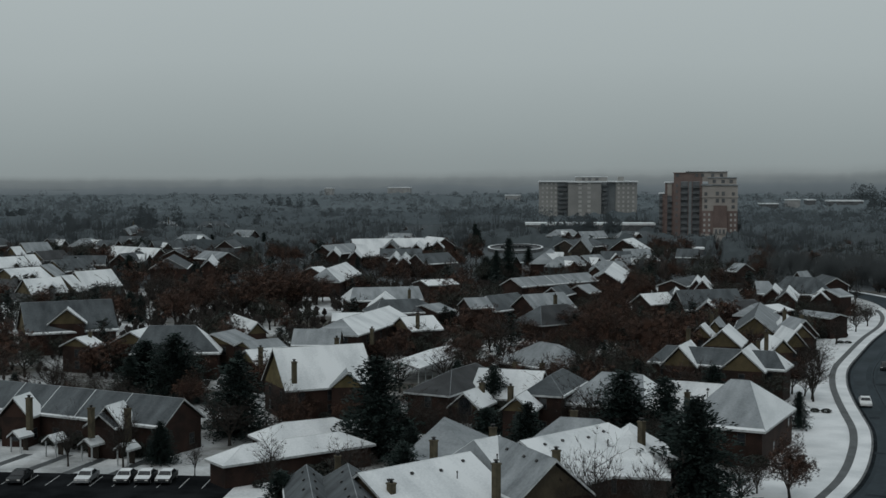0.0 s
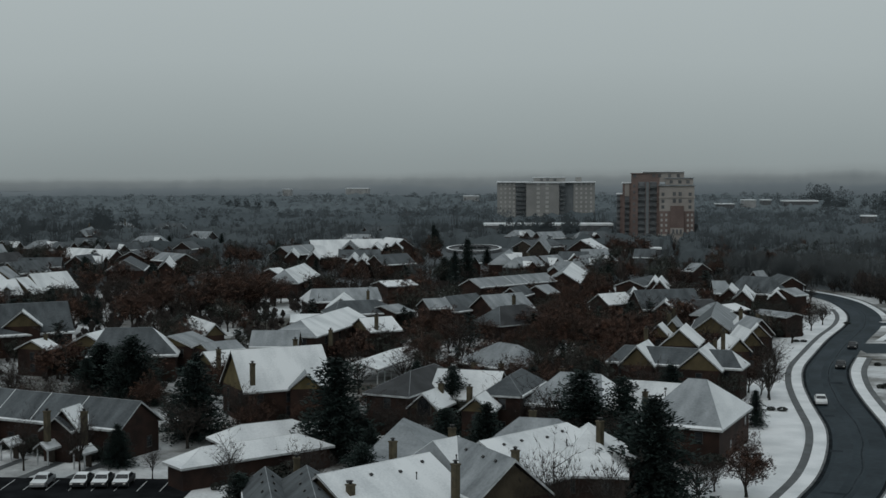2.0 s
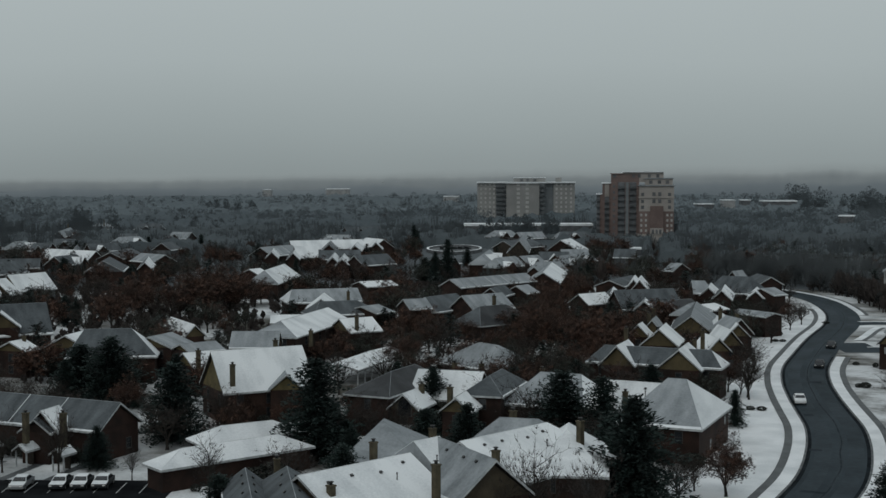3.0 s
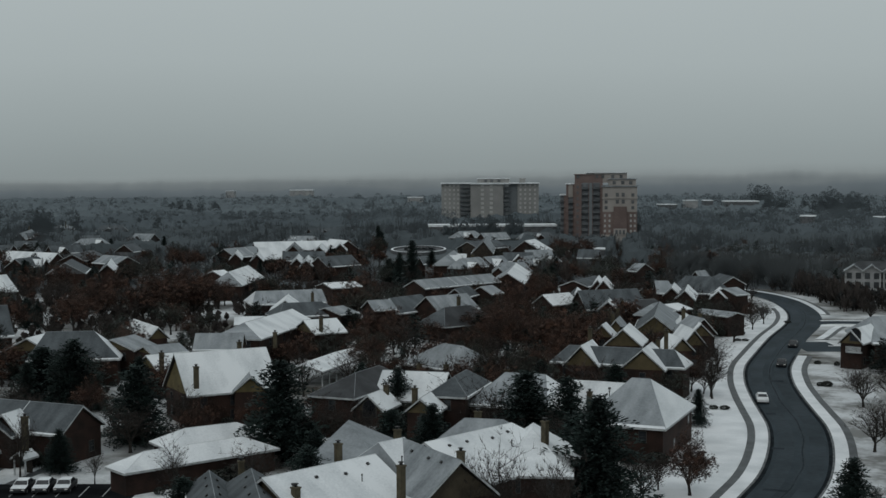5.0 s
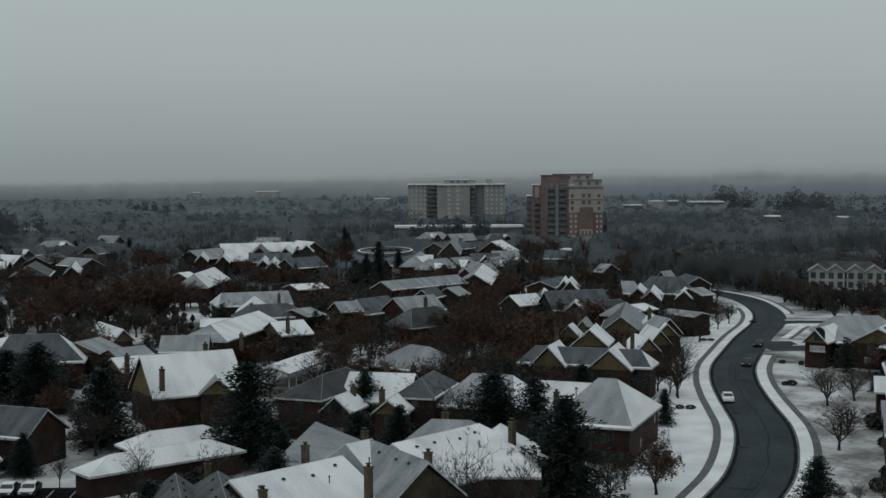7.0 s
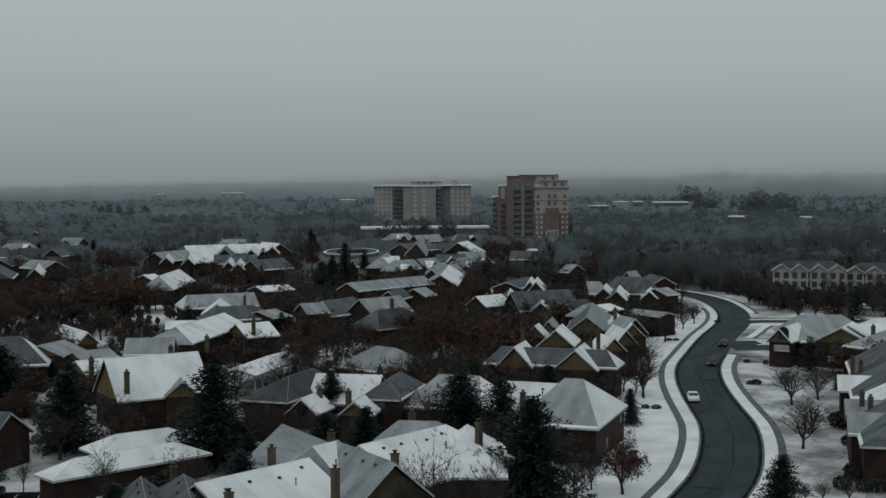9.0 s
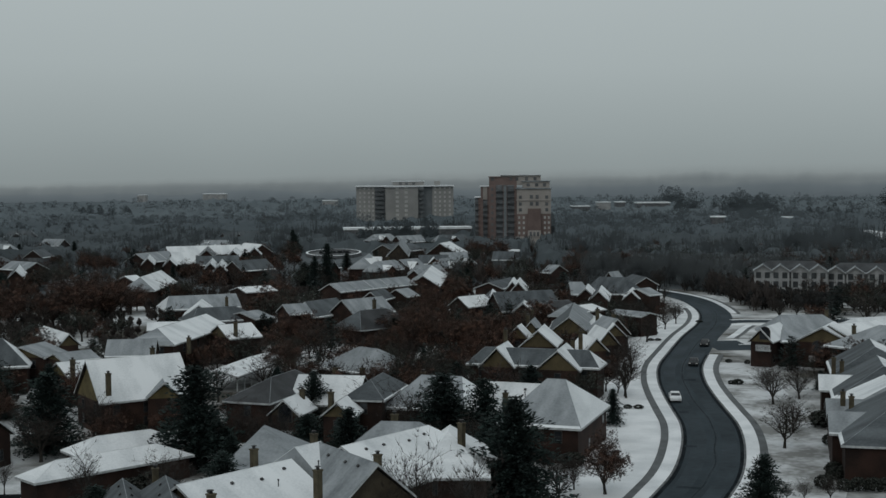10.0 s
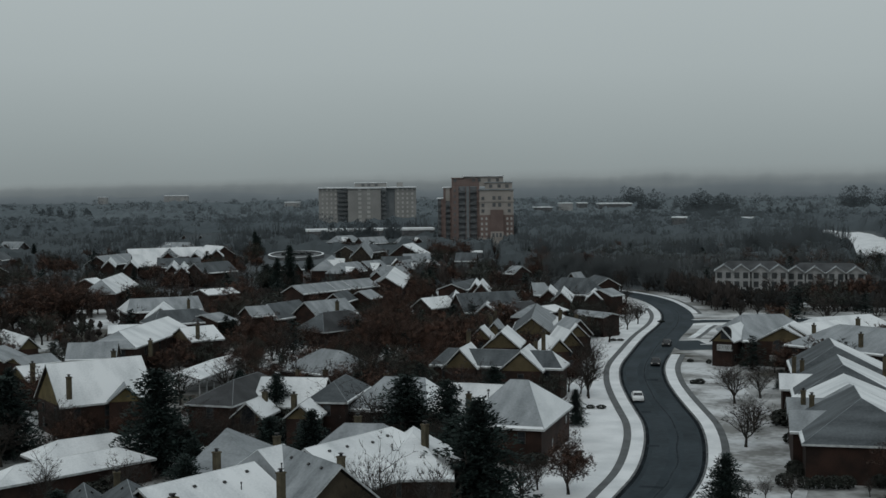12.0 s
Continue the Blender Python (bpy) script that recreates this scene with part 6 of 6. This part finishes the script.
def canopy(near, far, left, right, low, rise, mat, seed, label):
    """The closed top of a far wood: one bumpy sheet that drops to the ground at its clearings."""
    s = Shell()
    step = near / 260.0
    rng = random.Random(seed)
    rows = []
    d = near
    while d < far:
        row = []
        n = int((right - left) * 0.01745 * d / step)
        for k in range(n + 1):
            a = radians(left + (right - left) * k / n)
            x, y = d * math.sin(a), d * math.cos(a)
            p = Vector((x, y, seed * 31.0))
            h = low + rise * (0.6 * noise.noise(p * 0.022) + 0.8 * abs(noise.noise(p * 0.085)) + 0.55 * abs(noise.noise(p * 0.21)) + rng.uniform(-0.24, 0.24))
            if not free(x, y, 2.0) or near_road(x, y) or d == near or k in (0, n):
                h = -0.6
            row.append((x, y, h))
        rows.append(row)
        d += step * 1.6
    for r, q in zip(rows, rows[1:]):
        for k in range(len(r) - 1):
            j0, j1 = round(k * (len(q) - 1) / (len(r) - 1)), round((k + 1) * (len(q) - 1) / (len(r) - 1))
            s.face([r[k], r[k + 1], q[j1], q[j0]])
            for j in range(j0 + 1, j1):
                s.face([q[j], q[j0], q[j + 1]])
    return tagged(new("canopy", s.make("canopy", mat)), label, "woods", kind="stuff")


def woods(name, near, far, left, right, number, low, high, mat, seed, label, bits=46, size=0.5, clear=3.0, full=False):
    """Many leafless far trees in one mesh; full ones have rounded crowns."""
    rng = random.Random(seed)
    s = Shell()
    for _ in range(number):
        d = math.sqrt(rng.uniform(near * near, far * far))
        a = radians(rng.uniform(left, right))
        x, y = d * math.sin(a), d * math.cos(a)
        if not free(x, y, clear) or near_road(x, y, 11) or (d > 560 and in_sight_gap(x, y)) or (800 < d < 935 and -1 < math.degrees(a) < 9 and rng.random() < 0.8):
            continue
        h = rng.uniform(low, high) * (0.8 + 0.5 * noise.noise(Vector((x * 0.01, y * 0.01, seed))))
        c = Vector((x, y, 0))
        s.tube(c, c + Vector((0, 0, h * 0.6)), 0.25, 0.10, 3)
        if full:
            lump(s, rng, c, h * rng.uniform(0.3, 0.5), h * 0.1, h, bits, size)
        else:
            brush(s, rng, c, h * rng.uniform(0.28, 0.48), h, bits, size)
    return tagged(new(name, s.make(name, mat)), label, "woods", kind="stuff")


for k in range(11):
    take(240 + 8 * k, 560 + 26 * k, 15 + k)
# keeps the camera's sight line to the snowfield clear
for k in range(6):
    take(186 + 9 * k, 430 + 24 * k, 13)
woods("undergrowth", 290, 440, -26, 13, 1700, 2.2, 4.6, M["dark_thicket"], 71, "dark leafless undergrowth between the houses", 34, 0.45, 0.7)
woods("undergrowth", 215, 292, -24, 8, 220, 1.2, 2.2, M["dark_thicket"], 72, "dark leafless garden hedges between the houses", 40, 0.22, 0.7)
woods("woods", 374, 425, 14.3, 27, 430, 4.5, 8.5, M["thicket_twigs"], 9, "dark bare hedgerow before the apartment houses", 46, 0.5)
woods("woods", 372, 436, 13.4, 17.2, 260, 5.0, 9.5, M["dark_thicket"], 39, "dark bare trees beside the bend of the street", 46, 0.4, 1.5)
# Each farther band takes a paler material that imitates haze.
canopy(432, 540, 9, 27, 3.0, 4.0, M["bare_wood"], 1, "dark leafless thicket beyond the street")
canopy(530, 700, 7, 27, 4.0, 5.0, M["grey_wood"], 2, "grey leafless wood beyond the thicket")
canopy(690, 1000, 6, 27, 5.0, 6.0, M["hazed_twigs"], 3, "pale grey woods, coloured for haze")
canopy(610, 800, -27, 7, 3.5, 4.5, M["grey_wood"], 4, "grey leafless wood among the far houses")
canopy(790, 1050, -27, 8, 5.0, 5.5, M["hazed_twigs"], 5, "grey leafless woods, coloured for haze")
canopy(990, 1600, -27, 27, 6.0, 6.0, M["far_haze_twigs"], 6, "distant woods, coloured pale for haze")
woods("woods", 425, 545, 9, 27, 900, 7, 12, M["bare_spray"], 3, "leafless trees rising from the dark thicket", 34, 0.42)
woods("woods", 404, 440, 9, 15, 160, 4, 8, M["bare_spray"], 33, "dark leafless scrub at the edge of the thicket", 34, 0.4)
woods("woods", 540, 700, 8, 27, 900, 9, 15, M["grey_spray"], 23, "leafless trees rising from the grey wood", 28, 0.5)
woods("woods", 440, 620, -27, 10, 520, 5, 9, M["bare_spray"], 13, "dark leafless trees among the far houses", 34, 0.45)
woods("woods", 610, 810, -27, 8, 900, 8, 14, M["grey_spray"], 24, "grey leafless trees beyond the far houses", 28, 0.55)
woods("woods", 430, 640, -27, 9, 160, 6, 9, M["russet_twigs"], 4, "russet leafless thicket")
woods("woods", 790, 1050, -27, 10, 900, 9, 15, M["hazed_spray"], 16, "taller grey trees, coloured for haze", 60, 1.0, full=True)
woods("woods", 690, 1000, 7, 27, 900, 9, 16, M["hazed_spray"], 6, "taller grey trees, coloured for haze", 60, 1.0, full=True)
woods("woods", 1000, 1500, -27, 27, 1000, 10, 18, M["far_haze_spray"], 26, "tall distant trees, coloured pale for haze", 60, 1.4, full=True)


def grove(x, y, spread, number, high, seed):
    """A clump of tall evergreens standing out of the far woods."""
    rng = random.Random(seed)
    s = Shell()
    for _ in range(number):
        c = Vector((x + rng.gauss(0, spread), y + rng.gauss(0, spread * 1.5), 0))
        h = high * rng.uniform(0.6, 1.05)
        w = h * rng.uniform(0.2, 0.34)
        s.tube(c, c + Vector((0, 0, h * 0.6)), 0.4, 0.2, 3)
        lump(s, rng, c, w, h * 0.08, h * 0.65, 170, 0.8)
        lump(s, rng, c, w * 0.7, h * 0.4, h, 130, 0.7)
    return tagged(new("grove", s.make("grove", M["far_evergreen"])), "clump of tall dark evergreens above far woods", "woods", kind="stuff")


# The groves' colour is lifted as well, in place of haze.
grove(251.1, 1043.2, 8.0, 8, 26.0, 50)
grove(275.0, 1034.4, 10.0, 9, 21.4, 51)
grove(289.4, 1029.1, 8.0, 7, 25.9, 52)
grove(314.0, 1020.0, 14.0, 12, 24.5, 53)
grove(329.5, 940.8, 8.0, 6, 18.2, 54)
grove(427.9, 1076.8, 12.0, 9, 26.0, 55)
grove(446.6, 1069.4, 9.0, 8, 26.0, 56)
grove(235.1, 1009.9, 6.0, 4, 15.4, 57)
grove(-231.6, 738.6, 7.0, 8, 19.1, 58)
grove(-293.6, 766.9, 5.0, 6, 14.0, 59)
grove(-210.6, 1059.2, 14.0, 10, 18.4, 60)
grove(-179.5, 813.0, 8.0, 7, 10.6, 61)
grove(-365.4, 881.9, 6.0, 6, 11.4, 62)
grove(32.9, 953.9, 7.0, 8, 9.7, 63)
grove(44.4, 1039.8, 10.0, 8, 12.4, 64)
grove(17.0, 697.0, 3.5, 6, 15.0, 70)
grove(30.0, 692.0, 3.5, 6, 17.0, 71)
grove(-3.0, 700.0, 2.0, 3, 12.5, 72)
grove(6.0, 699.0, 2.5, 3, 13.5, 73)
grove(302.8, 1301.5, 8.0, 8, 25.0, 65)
for x, y, w, d, turn in ((284, 700, 46, 270, -15), (150, 366, 60, 18, -18)):
    s = Shell()
    n = 28
    ring = [(0.5 * w * math.cos(6.28318 * k / n) * (1 + 0.12 * math.sin(k * 2.3)), 0.5 * d * math.sin(6.28318 * k / n) * (1 + 0.15 * math.cos(k * 1.7)), 0.12) for k in range(n)]
    s.face(ring)
    for k in range(n):
        a, b = ring[k], ring[(k + 1) % n]
        s.face([a, (a[0] * 1.02, a[1] * 1.02, -0.05), (b[0] * 1.02, b[1] * 1.02, -0.05), b])
    ob = tagged(new("snow_field", s.make("snow_field", M["snow"])), "open white snowfield among dark woods", "field", kind="structure")
    ob.matrix_basis = pose(x, y, 0, 0, 0, turn)


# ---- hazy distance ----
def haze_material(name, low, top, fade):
    """Haze as emitted colour: a plain backdrop that thins out at its upper edge."""
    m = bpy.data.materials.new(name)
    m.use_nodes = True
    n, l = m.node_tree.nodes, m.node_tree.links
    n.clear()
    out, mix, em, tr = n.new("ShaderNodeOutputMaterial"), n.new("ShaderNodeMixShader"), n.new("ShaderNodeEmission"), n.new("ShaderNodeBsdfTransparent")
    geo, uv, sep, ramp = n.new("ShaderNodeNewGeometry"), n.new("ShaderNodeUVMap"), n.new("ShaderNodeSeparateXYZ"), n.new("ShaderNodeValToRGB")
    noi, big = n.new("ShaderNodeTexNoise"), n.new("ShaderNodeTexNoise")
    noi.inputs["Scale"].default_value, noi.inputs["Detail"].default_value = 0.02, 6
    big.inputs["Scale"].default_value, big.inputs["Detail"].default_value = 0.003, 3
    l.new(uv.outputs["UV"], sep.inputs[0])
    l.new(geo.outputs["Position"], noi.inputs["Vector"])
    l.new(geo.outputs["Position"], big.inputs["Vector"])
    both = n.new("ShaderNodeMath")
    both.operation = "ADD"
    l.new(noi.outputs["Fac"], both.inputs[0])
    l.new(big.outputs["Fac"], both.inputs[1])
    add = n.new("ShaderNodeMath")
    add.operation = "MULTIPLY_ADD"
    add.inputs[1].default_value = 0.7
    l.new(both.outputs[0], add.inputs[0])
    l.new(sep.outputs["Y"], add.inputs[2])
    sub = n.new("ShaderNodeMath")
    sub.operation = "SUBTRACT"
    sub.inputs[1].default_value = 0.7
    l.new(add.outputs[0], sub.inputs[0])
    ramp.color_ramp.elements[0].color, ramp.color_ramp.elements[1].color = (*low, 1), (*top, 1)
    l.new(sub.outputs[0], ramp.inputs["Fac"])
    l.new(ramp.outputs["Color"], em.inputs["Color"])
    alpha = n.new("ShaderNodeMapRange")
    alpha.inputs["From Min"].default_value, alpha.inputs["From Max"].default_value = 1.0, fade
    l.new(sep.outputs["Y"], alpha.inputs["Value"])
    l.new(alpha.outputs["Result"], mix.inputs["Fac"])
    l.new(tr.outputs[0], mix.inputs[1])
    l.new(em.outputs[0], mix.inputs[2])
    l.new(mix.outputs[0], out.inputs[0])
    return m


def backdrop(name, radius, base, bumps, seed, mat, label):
    """A far sheet with a ridge-shaped top edge round the whole horizon."""
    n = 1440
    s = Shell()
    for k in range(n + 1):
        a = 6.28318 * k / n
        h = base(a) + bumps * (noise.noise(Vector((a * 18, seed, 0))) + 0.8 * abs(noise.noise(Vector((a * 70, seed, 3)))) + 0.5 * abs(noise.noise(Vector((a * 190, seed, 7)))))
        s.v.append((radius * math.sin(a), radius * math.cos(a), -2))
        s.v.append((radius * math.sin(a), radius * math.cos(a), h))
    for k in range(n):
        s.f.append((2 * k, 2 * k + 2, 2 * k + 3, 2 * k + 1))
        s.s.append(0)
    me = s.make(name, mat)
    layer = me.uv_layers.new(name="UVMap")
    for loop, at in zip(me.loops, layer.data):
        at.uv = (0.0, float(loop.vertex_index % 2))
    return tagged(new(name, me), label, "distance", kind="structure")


# The sheets glow in the tone of haze, paler with each step outward.
backdrop("backdrop", 1650, lambda a: 9 + 4 * math.sin(a * 4), 6, 2, haze_material("haze_near", (0.058, 0.073, 0.083), (0.098, 0.119, 0.131), 0.75), "glowing sheet painted as a hazy wooded ridge")
backdrop("backdrop", 2100, lambda a: 17 + 6 * math.sin(a * 4), 7, 4, haze_material("haze_between", (0.078, 0.097, 0.108), (0.122, 0.146, 0.158), 0.7), "glowing sheet painted as a hazy wooded rise")
backdrop("backdrop", 2700, lambda a: 27 + 9 * math.sin(a * 4), 7, 5, haze_material("haze_middle", (0.110, 0.130, 0.138), (0.165, 0.190, 0.197), 0.65), "glowing sheet painted as a farther hazy ridge")
backdrop("backdrop", 3900, lambda a: 44 + 20 * math.sin(a * 4), 5, 8, haze_material("haze_far", (0.145, 0.168, 0.173), (0.235, 0.266, 0.27), 0.35), "glowing sheet painted as far hills in haze")

# foundation planting along the house walls
plot = random.Random(23)
placed = 0
houses = [o for o in scene.objects if o.name.split(".")[0] == "house" and o.location.length < 330]
for o in houses:
    for w in [c for c in o.children if c.name.split(".")[0] == "wall"]:
        m = o.matrix_basis @ w.matrix_basis
        xs, ys = [v.co.x for v in w.data.vertices], [v.co.y for v in w.data.vertices]
        for _ in range(int((max(xs) - min(xs)) / 3.5)):
            x, out = plot.uniform(min(xs), max(xs)), plot.uniform(0.7, 1.6)
            for y in (min(ys) - out, max(ys) + out):
                p = m @ Vector((x, y, 0))
                if p.y < m.translation.y and placed < 220:
                    plant("shrub", p.x, p.y, plot.uniform(0.8, 2.4), plot.uniform(0.9, 1.5))
                    placed += 1
